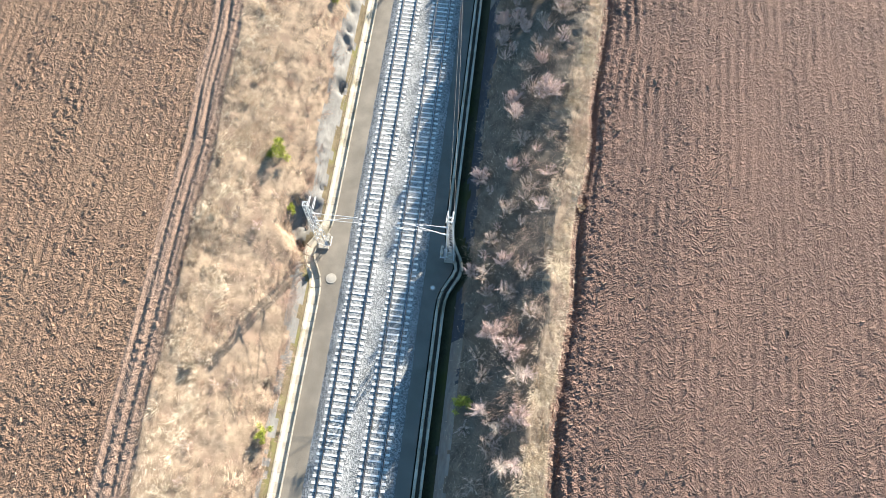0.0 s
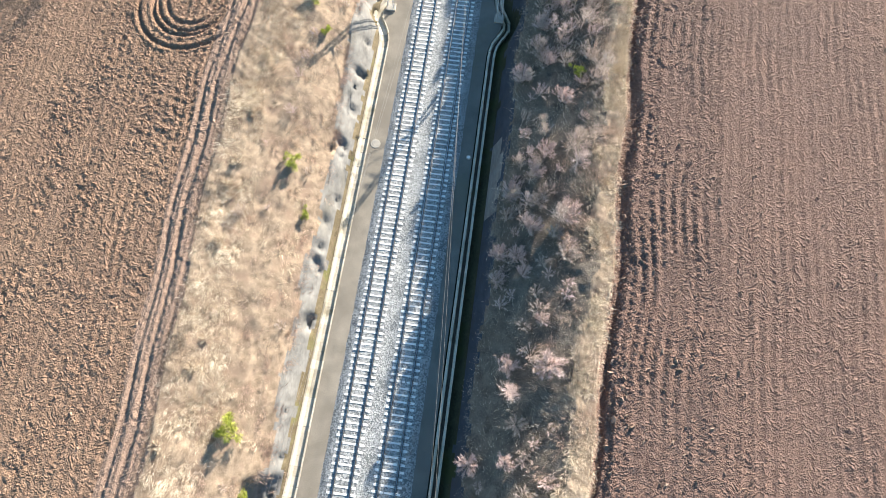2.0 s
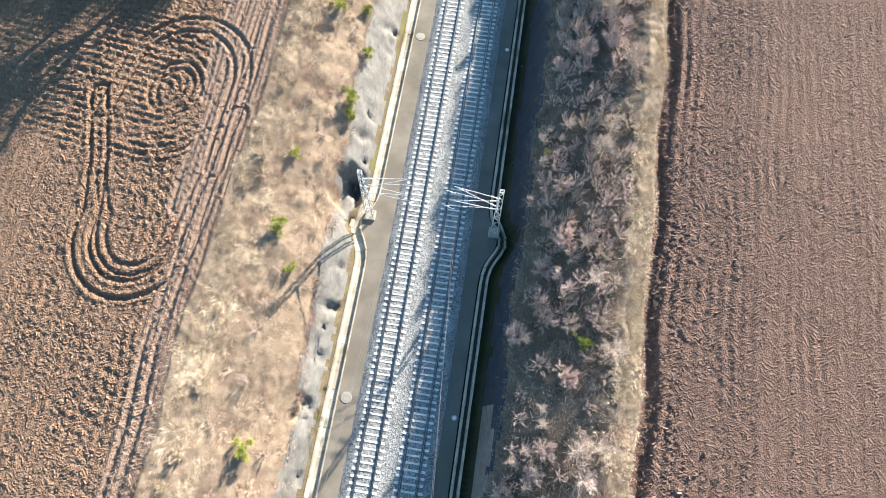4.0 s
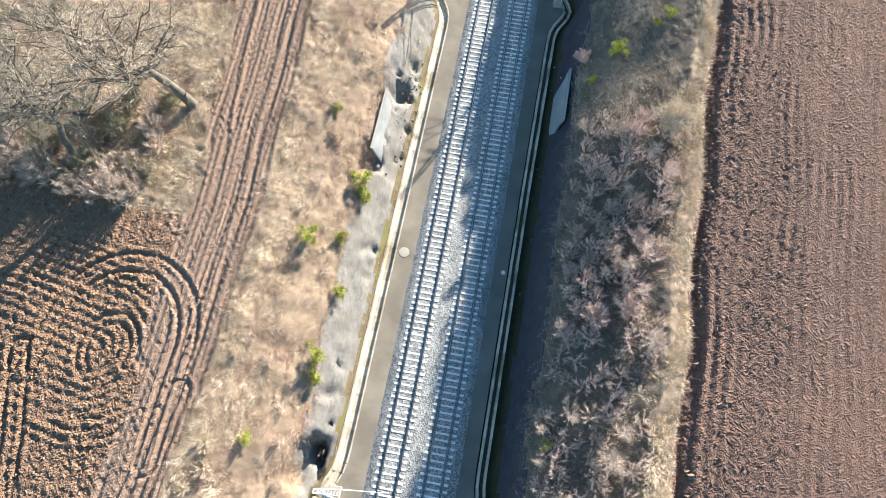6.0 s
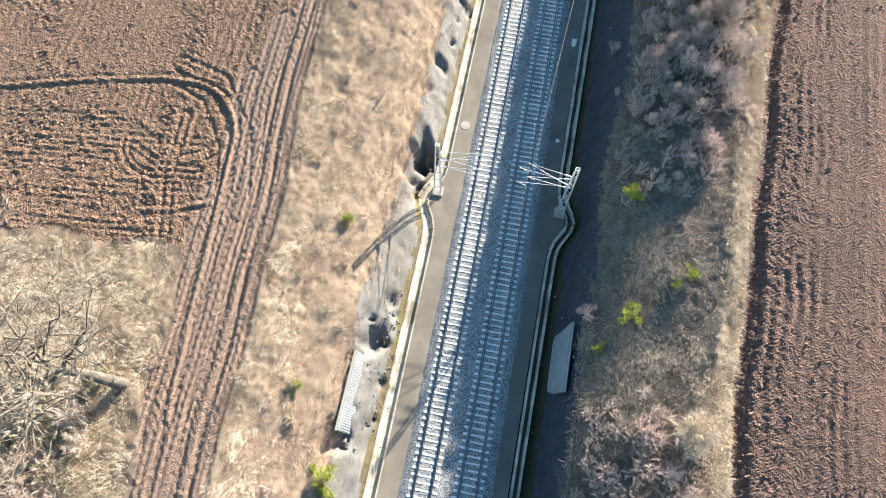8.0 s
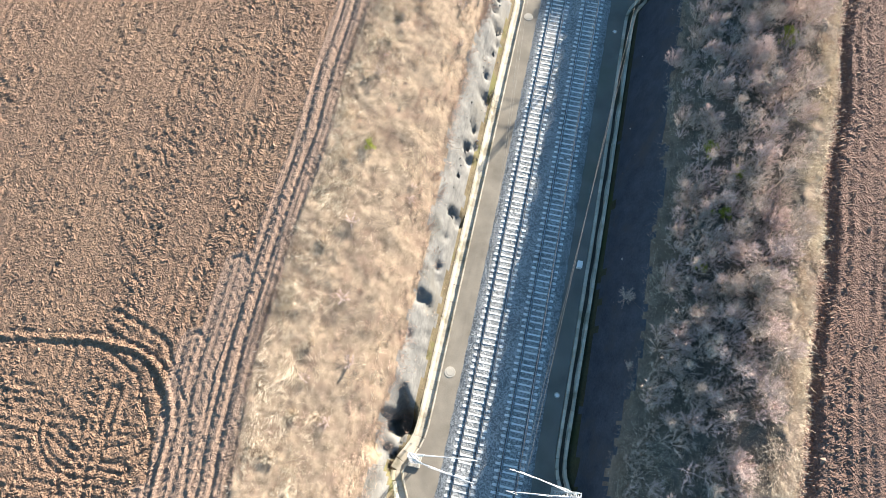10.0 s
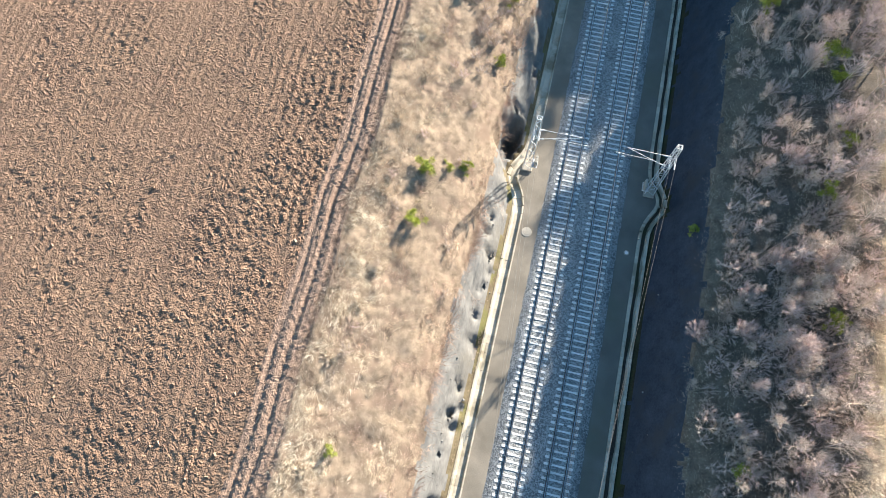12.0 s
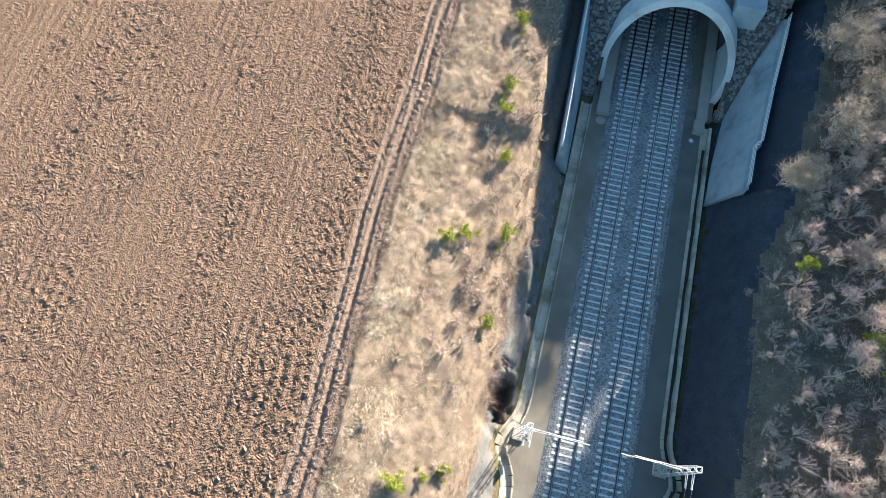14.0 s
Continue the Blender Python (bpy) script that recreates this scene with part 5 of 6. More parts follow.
def tufts(name, label, x, y, blades, height, spread, lean, width, material, wind=(0.0, 0.0)):
    """Tufts of thin blades at the given places."""
    n = len(x)
    z = heights(x, y)
    k = np.repeat(np.arange(n), blades)
    m = len(k)
    hs = np.repeat(rng.uniform(0.6, 1.25, n), blades) * height * rng.uniform(0.55, 1.1, m)
    px, py = x[k] + rng.normal(0, spread, m), y[k] + rng.normal(0, spread, m)
    p0 = np.stack([px, py, z[k] - 0.08 + 0.0 * px], 1)
    comb = np.stack([value_noise(x, y, 1.9, 201), value_noise(x, y, 1.9, 202)], 1) * 0.9
    drift = np.repeat(rng.normal(0, 0.3, (n, 2)) + comb, blades, axis=0) + np.array(wind)
    out = np.stack([(px - x[k]) / spread * lean * 0.5, (py - y[k]) / spread * lean * 0.5], 1) + drift * lean + rng.normal(0, lean * 0.5, (m, 2))
    p1 = p0 + np.concatenate([out * hs[:, None], hs[:, None]], 1)
    turn = rng.uniform(0, math.tau, m)
    half = np.stack([np.cos(turn), np.sin(turn), np.zeros(m)], 1) * (width * rng.uniform(0.7, 1.3, m))[:, None]
    v = np.stack([p0 - half, p0 + half, p1], 1).reshape(-1, 3)
    f = np.arange(m * 3).reshape(-1, 3)
    return tagged(new(name, mesh_of(name, v, f, (material,))), label, "grass", kind="stuff")


def scatter(n, x_low, x_high, side, dense=None, y_low=-24, y_high=232):
    y = rng.uniform(y_low, y_high, n)
    t = rng.random(n)
    x = x_low(y) + t * (x_high(y) - x_low(y))
    keep = np.ones(n, bool) if dense is None else rng.random(n) < dense(x, y)
    return side * x[keep], y[keep]


def patchy(size, seed, bias):
    return lambda x, y: np.clip(bias + 0.9 * value_noise(x, y, size, seed) + 0.3 * value_noise(x, y, size * 3.1, seed + 300), 0, 1)


def left_top(y):
    return np.maximum(left_walltop(y), 7.7 + 1.05 * niche(y))


x, y = scatter(7800, lambda y: left_edge(y) - 3.6 + 0.9 * np.sin(y * 0.23) * np.sin(y * 0.091), lambda y: left_edge(y) - 0.1, -1, patchy(1.1, 71, 0.62))
tufts("dry_grass", "tall pale dry grass along the sunlit field edge", x, y, 44, 0.34, 0.21, 0.9, 0.016, STRAW, (-0.35, -0.35))
x, y = scatter(8400, lambda y: left_top(y) + 0.2, lambda y: left_edge(y) - 1.6, -1, patchy(1.2, 72, 0.52))
tufts("brown_weeds", "matted brown weeds on the sunlit bank", x, y, 42, 0.23, 0.24, 0.85, 0.015, BROWN_GRASS, (-0.25, -0.25))
x, y = scatter(4600, lambda y: left_top(y) + 0.8, lambda y: left_edge(y) - 1.0, -1, patchy(2.4, 73, 0.26))
tufts("dry_grass", "patches of bleached grass on the sunlit bank", x, y, 42, 0.32, 0.2, 0.9, 0.016, DRY_GRASS, (-0.3, -0.3))
x, y = scatter(2800, lambda y: left_edge(y) - 0.8, lambda y: left_edge(y) + 0.55, -1, patchy(2.0, 70, 0.75))
tufts("brown_weeds", "dark brown weeds between the field track and the grass", x, y, 26, 0.28, 0.26, 1.0, 0.015, DARK_WEED, (-0.2, -0.2))
x, y = scatter(8000, lambda y: right_edge(y) - 1.8 + 0.7 * np.sin(y * 0.35) * np.sin(y * 0.13), lambda y: right_edge(y) - 0.05, 1, patchy(0.9, 74, 0.72))
tufts("dry_grass", "pale dry grass along the rim of the shaded bank", x, y, 36, 0.28, 0.22, 0.9, 0.021, DRY_GRASS, (-0.2, -0.2))
x, y = scatter(3800, lambda y: right_edge(y) - 1.1, lambda y: right_edge(y) - 0.02, 1, patchy(0.9, 68, 0.8))
tufts("dry_grass", "bleached grass overhanging the edge of the ploughed field", x, y, 32, 0.28, 0.2, 0.9, 0.021, STRAW, (-0.2, -0.2))
x, y = scatter(1700, lambda y: right_edge(y) - 4.6, lambda y: right_edge(y) - 1.4, 1, patchy(1.8, 69, 0.5))
tufts("brown_weeds", "brown weeds thinning out down the shaded bank", x, y, 50, 0.36, 0.34, 1.0, 0.012, BROWN_GRASS, (-0.3, -0.3))
x, y = scatter(11500, lambda y: right_walltop(y) + 0.2 + np.clip((y - 198) * 0.4, 0, 3.0), lambda y: right_edge(y) - 1.8, 1, lambda x, y: np.clip(0.6 + 0.8 * value_noise(x, y, 2.4, 75), 0, 1) * np.interp(y, [25, 60], [0.4, 1.0]))
tufts("grey_weeds", "grey-brown weeds and brush on the shaded bank", x, y, 26, 0.25, 0.42, 0.9, 0.015, GREY_GRASS)
x, y = scatter(2600, lambda y: right_walltop(y) + 0.6, lambda y: right_edge(y) - 2.2, 1, patchy(2.4, 67, 0.7), 104, 129)
tufts("grey_weeds", "low grey-green grass on the open part of the shaded bank", x, y, 60, 0.17, 0.4, 0.85, 0.011, GREY_GRASS, (-0.2, -0.2))
x, y = scatter(3000, lambda y: 0 * y + 23.5, lambda y: 0 * y + 62, -1, None, 84, 114)
inside = island(x, y) > 0.3
tufts("dry_grass", "rough dry grass under the field trees", x[inside], y[inside], 60, 0.42, 0.36, 1.0, 0.014, DRY_GRASS)
x, y = scatter(1500, lambda y: 6.95 + detour(y), lambda y: 7.35 + 0.9 * detour(y), -1, patchy(3.0, 76, 0.3), -24, 206)
tufts("ditch_weeds", "thin mossy weeds between drain and rock", x, y, 14, 0.16, 0.16, 0.9, 0.014, BROWN_GRASS)

x, y = scatter(1500, lambda y: left_top(y) - 0.25, lambda y: left_top(y) + 0.45, -1, patchy(1.8, 77, 0.75), -24, 203)
tufts("brown_weeds", "brown weeds hanging over the top of the grey sheet", x, y, 40, 0.28, 0.28, 1.2, 0.013, BROWN_GRASS, (0.3, 0.0))
x, y = scatter(900, lambda y: 7.5 + 0 * y, lambda y: left_top(y), -1, patchy(2.6, 78, 0.12), -24, 206)
tufts("brown_weeds", "sparse weeds rooted in the grey slope sheet", x, y, 16, 0.25, 0.18, 1.0, 0.017, BROWN_GRASS)
x, y = scatter(1500, lambda y: right_walltop(y) - 0.05, lambda y: right_walltop(y) + 0.6, 1, patchy(1.8, 79, 0.6), -24, 199)
tufts("grey_weeds", "grey weeds hanging over the top of the dark sheet", x, y, 26, 0.2, 0.26, 0.9, 0.012, GREY_GRASS, (-0.2, 0.0))


# ---- shrubs ----
def shrub_mesh(name, seed, material, stems=10, per=46, height=1.5, radius=0.95, thick=0.016, jitter=0.75):
    """A leafless shrub: stems that fan out from the base, each with many fine upswept twigs."""
    r = np.random.default_rng(seed)
    a = np.arange(stems) * 2.4 + r.uniform(-0.4, 0.4, stems)
    out = np.sqrt(r.uniform(0.03, 1.0, stems)) * radius
    top = np.stack([np.cos(a) * out, np.sin(a) * out, height * r.uniform(0.85, 1.1, stems) * np.sqrt(np.clip(1 - 0.65 * (out / radius) ** 2, 0, 1))], 1)
    foot = np.stack([np.cos(a) * 0.08, np.sin(a) * 0.08, np.full(stems, -0.1)], 1)
    v1, f1 = spikes(foot, top, thick * 1.3)
    m = stems * per
    t = np.sqrt(r.uniform(0.1, 1.0, m))[:, None]
    k = np.repeat(np.arange(stems), per)
    p0 = foot[k] + (top[k] - foot[k]) * t
    d = top[k] - foot[k]
    d = d / np.linalg.norm(d, axis=1, keepdims=True) + r.normal(0, jitter, (m, 3))
    d /= np.linalg.norm(d, axis=1, keepdims=True)
    p1 = p0 + d * (r.uniform(0.2, 0.6, m) * radius * 0.8)[:, None]
    v2, f2 = slivers(p0, p1, thick * r.uniform(0.7, 1.2, m), seed)
    return mesh_of(name, np.concatenate([v1, v2]), np.concatenate([f1, f2 + len(v1)]), (material,))


def sapling_mesh(name, seed, material, height=3.6):
    """A thin young birch: one pale stem and fine upswept branches."""
    r = np.random.default_rng(seed)
    lean = r.normal(0, 0.25, 2)
    n, per = 36, 20
    t = r.uniform(0.2, 0.97, n)
    axis = np.array([lean[0], lean[1], height])
    v1, f1 = spikes([(0, 0, -0.1)], [axis], 0.06)
    a = r.uniform(0, math.tau, n)
    ln = (1.05 - t) * 1.5 * r.uniform(0.6, 1.1, n) + 0.2
    b0 = axis * t[:, None]
    b1 = b0 + np.stack([np.cos(a) * ln, np.sin(a) * ln, ln * 0.8], 1)
    v2, f2 = spikes(b0, b1, 0.02)
    k = np.repeat(np.arange(n), per)
    s = r.uniform(0.2, 1.0, n * per)[:, None]
    p0 = b0[k] + (b1[k] - b0[k]) * s
    d = r.normal(0, 1, (n * per, 3)) * 0.7 + (b1 - b0)[k] + (0, 0, 0.4)
    d /= np.linalg.norm(d, axis=1, keepdims=True)
    v3, f3 = slivers(p0, p0 + d * r.uniform(0.25, 0.7, n * per)[:, None], 0.013, seed)
    vs, fs, o = [], [], 0
    for v, f in ((v1, f1), (v2, f2), (v3, f3)):
        vs.append(v)
        fs.append(f + o)
        o += len(v)
    return mesh_of(name, np.concatenate(vs), np.concatenate(fs), (material,))


def green_mesh(name, seed, pieces=1700):
    """A small evergreen bush: short leafy shoots in uneven clumps round a few stems."""
    r = np.random.default_rng(seed)
    clumps = r.normal(0, 1, (11, 3)) * (0.36, 0.36, 0.2) + (0, 0, 0.62)
    clumps[:, 2] += r.uniform(-0.1, 0.35, 11)
    v1, f1 = spikes(np.tile([[0, 0, -0.1]], (11, 1)), clumps, 0.03)
    k = r.integers(0, 11, pieces)
    d = r.normal(0, 1, (pieces, 3)) + (0, 0, 0.5)
    d /= np.linalg.norm(d, axis=1, keepdims=True)
    p0 = clumps[k] + d * r.uniform(0.04, 0.27, pieces)[:, None]
    v2, f2 = slivers(p0, p0 + d * r.uniform(0.08, 0.2, pieces)[:, None], r.uniform(0.016, 0.028, pieces), seed)
    return mesh_of(name, np.concatenate([v1, v2]), np.concatenate([f1, f2 + len(v1)]), (GREEN_LEAF,))


def plant(name, me, x, y, size, label, category, group, r, tilt=6.0, sink=0.05):
    ob = new(name, me)
    z = ground_height(x, y)
    ob.matrix_world = Matrix.LocRotScale((x, y, z - sink), Euler((radians(r.uniform(-tilt, tilt)), radians(r.uniform(-tilt, tilt)), r.uniform(0, 6.28))), (size * r.uniform(0.9, 1.1), size * r.uniform(0.9, 1.1), size * r.uniform(0.85, 1.15)))
    return tagged(ob, label, category, group)


PINKS = [shrub_mesh("pink_shrub", 100 + i, PINK_TWIG, 24, 100, 1.5, 0.95, 0.0125) for i in range(4)]
GREYS = [shrub_mesh("grey_shrub", 120 + i, GREY_TWIG, 20, 80, 1.4, 1.0, 0.0125) for i in range(4)]
PALES = [shrub_mesh("pale_shrub", 140 + i, PALE_TWIG, 18, 60, 0.8, 0.85, 0.014, 0.6) for i in range(3)]
SMALL_PINKS = [shrub_mesh("pink_brush", 210 + i, PINK_TWIG, 14, 35, 1.4, 0.95, 0.015) for i in range(4)]
SMALL_GREYS = [shrub_mesh("grey_brush", 220 + i, GREY_TWIG, 13, 35, 1.35, 1.0, 0.015) for i in range(4)]
SAPLINGS = [sapling_mesh("birch_sapling", 150 + i, GREY_TWIG) for i in range(4)]
PINK_SAPLINGS = [sapling_mesh("birch_sapling", 160 + i, PINK_TWIG) for i in range(3)]
GREENS = [green_mesh("green_bush", 180 + i) for i in range(4)]
pr = random.Random(31)


class Brush:
    """Collects many shrubs into one mesh, for growth that nobody could count."""

    def __init__(self):
        self.v, self.f, self.n = [], [], 0

    def add(self, me, x, y, size, r, tilt=7.0):
        co = np.empty(len(me.vertices) * 3)
        me.vertices.foreach_get("co", co)
        tri = np.empty(len(me.loops), np.int32)
        me.loops.foreach_get("vertex_index", tri)
        m = np.array(Matrix.LocRotScale((x, y, ground_height(x, y) - 0.05), Euler((radians(r.uniform(-tilt, tilt)), radians(r.uniform(-tilt, tilt)), r.uniform(0, 6.28))), (size, size, size * r.uniform(0.85, 1.15))))
        self.v.append(co.reshape(-1, 3) @ m[:3, :3].T + m[:3, 3])
        self.f.append(tri.reshape(-1, 3) + self.n)
        self.n += len(me.vertices)

    def done(self, name, label, material):
        return tagged(new(name, mesh_of(name, np.concatenate(self.v), np.concatenate(self.f), (material,))), label, "brushwood", kind="stuff")



PINK_A = ((13.5, -5.3, 1.2), (12.5, 0.3, 1.4), (10.9, 1.6, 1.5), (8.5, 7.6, 1.0), (11.2, 8.2, 1.0), (8.5, 17.5, 1.3), (11.3, 17.9, 1.1), (10.9, 25.6, 1.2), (14.1, 25.9, 1.7), (13.2, 29.7, 0.9), (9.2, 33.4, 1.1), (11.3, 34.0, 1.0), (10.6, 35.7, 1.2), (9.1, 36.0, 1.2), (11.6, 38.3, 1.4), (14.4, 39.5, 1.6), (9.5, 42.4, 1.3), (11.5, 44.0, 1.2), (12.3, 46.1, 1.2), (13.5, 51.9, 1.2), (9.4, 55.3, 1.4), (11.8, 56.5, 1.0), (10.7, 61.3, 1.3), (12.2, 63.8, 1.6))
PINK_B = ((10.5, 82.8, 1.2), (12.7, 83.9, 1.5), (15.0, 85.1, 1.5), (10.4, 88.2, 1.1), (15.4, 91.6, 1.3), (13.2, 94.2, 1.0), (14.5, 102.1, 1.2), (9.2, 111.7, 1.2), (17.2, 128.0, 1.5), (13.9, 130.5, 1.3), (12.7, 136.7, 1.4), (13.6, 141.2, 1.2), (16.0, 144.6, 1.2), (18.8, 147.9, 1.6), (15.9, 148.6, 1.2), (10.2, 165.1, 1.4), (16.7, 165.2, 1.2), (13.1, 165.4, 1.3), (13.1, 168.4, 1.4), (15.1, 171.8, 1.6), (18.2, 172.4, 1.6), (15.8, 181.2, 1.7), (16.8, 200.1, 1.6), (13.0, 201.8, 1.5))
for px, py, s in PINK_A + PINK_B:
    plant("bare_shrub", PINKS[pr.randrange(4)], px, py, s * 0.85, "leafless shrub with pinkish-brown twigs on the shaded bank", "shrub", "bank shrubs", pr)

GREY_A = ((10.4, -2.0, 1.0), (13.8, 3.5, 1.0), (11.9, 5.3, 1.0), (10.1, 5.5, 1.0), (13.1, 7.2, 1.0), (10.1, 10.3, 1.0), (11.3, 13.4, 1.1), (11.9, 21.0, 1.0), (14.8, 35.8, 1.3), (13.7, 37.7, 1.1), (14.2, 38.7, 1.8), (9.5, 40.1, 1.0), (12.0, 41.0, 1.1), (14.2, 46.0, 1.8), (13.4, 56.4, 1.2), (14.6, 60.3, 1.8), (9.9, 71.7, 1.6), (14.9, 72.6, 1.8), (11.6, 75.7, 2.0), (14.4, 88.5, 1.0), (11.9, 89.1, 1.0), (10.8, 92.0, 1.0), (12.5, 92.4, 1.0), (15.1, 95.1, 1.1), (11.6, 95.9, 1.2), (9.9, 96.6, 1.0), (12.7, 97.3, 1.0), (10.5, 99.1, 1.0), (9.7, 103.1, 1.9), (13.8, 105.3, 1.6), (15.6, 125.7, 1.3), (16.1, 131.2, 1.6), (9.5, 134.4, 1.4))
GREY_B = ((8.8, 140.8, 1.3), (11.1, 141.3, 1.5), (11.0, 145.7, 1.4), (20.0, 147.7, 1.3), (11.8, 149.0, 1.5), (15.6, 154.4, 1.6), (17.7, 155.8, 1.3), (13.2, 158.0, 1.4), (15.5, 159.8, 1.3), (10.1, 160.5, 1.5), (11.2, 164.2, 1.2), (13.2, 165.5, 1.3), (17.9, 168.7, 1.3), (13.0, 168.8, 1.5), (19.4, 169.2, 1.3), (15.2, 172.4, 1.6), (18.8, 173.5, 1.3), (14.1, 175.3, 1.3), (15.8, 180.0, 1.5), (12.2, 183.6, 1.2), (18.3, 184.6, 1.4), (11.7, 184.9, 1.3), (15.2, 187.4, 1.4), (12.9, 187.5, 1.4), (10.6, 190.9, 1.3), (12.2, 192.8, 1.4), (15.3, 194.6, 1.7), (9.7, 196.5, 1.8), (11.8, 201.5, 1.6), (11.5, 207.6, 2.0), (8.9, 67.9, 1.3))
for px, py, s in GREY_A + GREY_B:
    tall = s > 1.25 and py > 36
    plant("bare_shrub", (SAPLINGS if tall else GREYS)[pr.randrange(4)], px, py, min(s * 0.72, max(0.4, ((px - 0.7) / 1.38 - ground_height(px, py)) / 3.6)) if tall else s * 0.85, "leafless grey sapling on the shaded bank" if tall else "leafless grey-brown shrub on the shaded bank", "shrub", "bank shrubs", pr)

grey_brush, pink_brush, stems = Brush(), Brush(), Brush()
STEM = mesh_of("birch_stem", *spikes([(0, 0, -0.1), (0.03, 0.02, 1.2), (0.05, 0.06, 1.7), (0.08, 0.1, 2.2)], [(0.12, 0.16, 3.7), (0.75, -0.2, 2.7), (-0.5, 0.6, 2.9), (0.3, -0.45, 3.2)], np.array([0.05, 0.024, 0.022, 0.02])), (PALE_TWIG,))
for i in range(1000):
    py = pr.uniform(-22, 228) if i % 2 else pr.uniform(132, 230)
    lo, hi = float(right_walltop(py)) + 1.0 + min(1.6, max(0.0, (py - 200) * 0.25)), float(right_edge(py)) - 2.4
    px = lo + (hi - lo) * pr.random() ** 1.2
    if 104 < py < 122 and px > 9.8 or 0 < py < 30 and pr.random() < 0.5:
        continue
    grow = 0.9 if py < 130 else 1.05
    tallest = min(4.4, max(1.1, (px + (1.0 if py > 128 else -0.7)) / 1.38 - ground_height(px, py)))
    if pr.random() < (0.15 if py < 42 else 0.38) and tallest > 1.8:
        size = tallest / 3.8 * pr.uniform(0.78, 1.0)
        stems.add(STEM, px, py, size, pr, 5.0)
        if pr.random() < 0.6:
            grey_brush.add(SAPLINGS[pr.randrange(4)], px, py, size, pr)
        else:
            pink_brush.add(PINK_SAPLINGS[pr.randrange(3)], px, py, size, pr)
    elif pr.random() < 0.5:
        grey_brush.add(SMALL_GREYS[pr.randrange(4)], px, py, grow * pr.uniform(0.6, 1.15), pr)
    else:
        pink_brush.add(SMALL_PINKS[pr.randrange(4)], px, py, grow * pr.uniform(0.5, 1.0), pr)

for i in range(430):
    py = pr.uniform(56, 104) if i < 170 else pr.uniform(123, 172)
    px = float(right_walltop(py)) + 1.0 + (float(right_edge(py)) - 3.4 - float(right_walltop(py))) * pr.random()
    (pink_brush if i % 2 else grey_brush).add((SMALL_PINKS if i % 2 else SMALL_GREYS)[pr.randrange(4)], px, py, pr.uniform(0.6, 1.15), pr)

PALE_A = ((-14.3, -4.0, 1.3), (-15.0, 4.3, 1.0), (-15.4, 9.8, 1.2), (17.6, 13.8, 0.8), (-16.1, 15.4, 1.1), (-15.3, 21.8, 1.2), (-14.9, 24.5, 1.1), (-16.0, 33.0, 1.1), (-16.6, 38.8, 1.2), (-16.3, 41.2, 1.3), (-16.1, 46.8, 1.1), (-16.3, 53.2, 1.1), (-16.8, 65.0, 1.3), (-15.9, 66.6, 1.5), (-16.3, 68.4, 1.4), (-16.1, 75.8, 1.0), (-13.3, 98.0, 1.2), (-15.7, 109.9, 1.0), (-17.1, 120.9, 1.2), (-16.3, 124.4, 1.0), (-16.7, 130.1, 1.1), (-17.9, 138.8, 1.1), (-18.0, 147.0, 1.0), (-18.6, 155.5, 1.2), (-17.6, 160.5, 1.2), (-17.2, 163.9, 1.2), (-18.3, 170.9, 1.2), (-18.8, 178.1, 1.2), (-17.7, 183.6, 1.1), (-18.9, 187.9, 1.0), (-18.5, 197.1, 1.2), (-19.0, 207.1, 1.2))
for px, py, s in PALE_A:
    plant("pale_clump", PALES[pr.randrange(3)], px, py, s * 0.62, "bleached bushy clump in the dry grass of the field edge", "shrub", "verge clumps", pr)
for i in range(80):
    py = pr.uniform(-22, 225)
    px = -pr.uniform(float(left_top(py)) + 0.8, float(left_edge(py)) - 2.0)
    if pr.random() < 0.5:
        grey_brush.add(SMALL_GREYS[pr.randrange(4)], px, py, pr.uniform(0.4, 0.8), pr)
    else:
        pink_brush.add(SMALL_PINKS[pr.randrange(4)], px, py, pr.uniform(0.4, 0.75), pr)
for i in range(90):
    py = pr.uniform(186, 228)
    px = -float(left_top(py)) - 0.3 - 5.0 * pr.random() ** 1.5
    grey_brush.add(SMALL_GREYS[pr.randrange(4)], px, py, pr.uniform(0.4, 0.85), pr)
stems.done("birch_stems", "pale slender birch stems standing in the brushwood", PALE_TWIG)
grey_brush.done("brushwood", "leafless grey-brown brushwood covering the banks", GREY_TWIG)
pink_brush.done("brushwood", "leafless pinkish birch brushwood covering the banks", PINK_TWIG)

GREEN_A = ((-8.1, -8.4, 0.9), (9.1, -4.3, 1.0), (-9.7, 12.9, 0.8), (-11.2, 17.3, 1.3), (-9.6, 38.1, 0.7), (-11.8, 42.8, 1.0), (14.6, 55.0, 0.8), (-11.6, 58.3, 0.7), (-13.1, 62.0, 1.0), (-13.5, 69.3, 0.7), (10.4, 73.4, 0.7), (-9.7, 75.2, 0.9), (-9.9, 77.3, 1.0), (-9.6, 83.3, 0.9), (-13.1, 87.4, 1.1), (-10.2, 88.3, 0.7), (-9.5, 92.8, 1.1), (-10.1, 94.2, 1.2), (-13.5, 100.6, 0.7), (10.5, 108.6, 0.7), (12.4, 111.6, 1.1), (15.4, 114.5, 0.5), (16.7, 115.5, 0.7), (-13.0, 115.9, 0.8), (11.6, 122.3, 1.2))
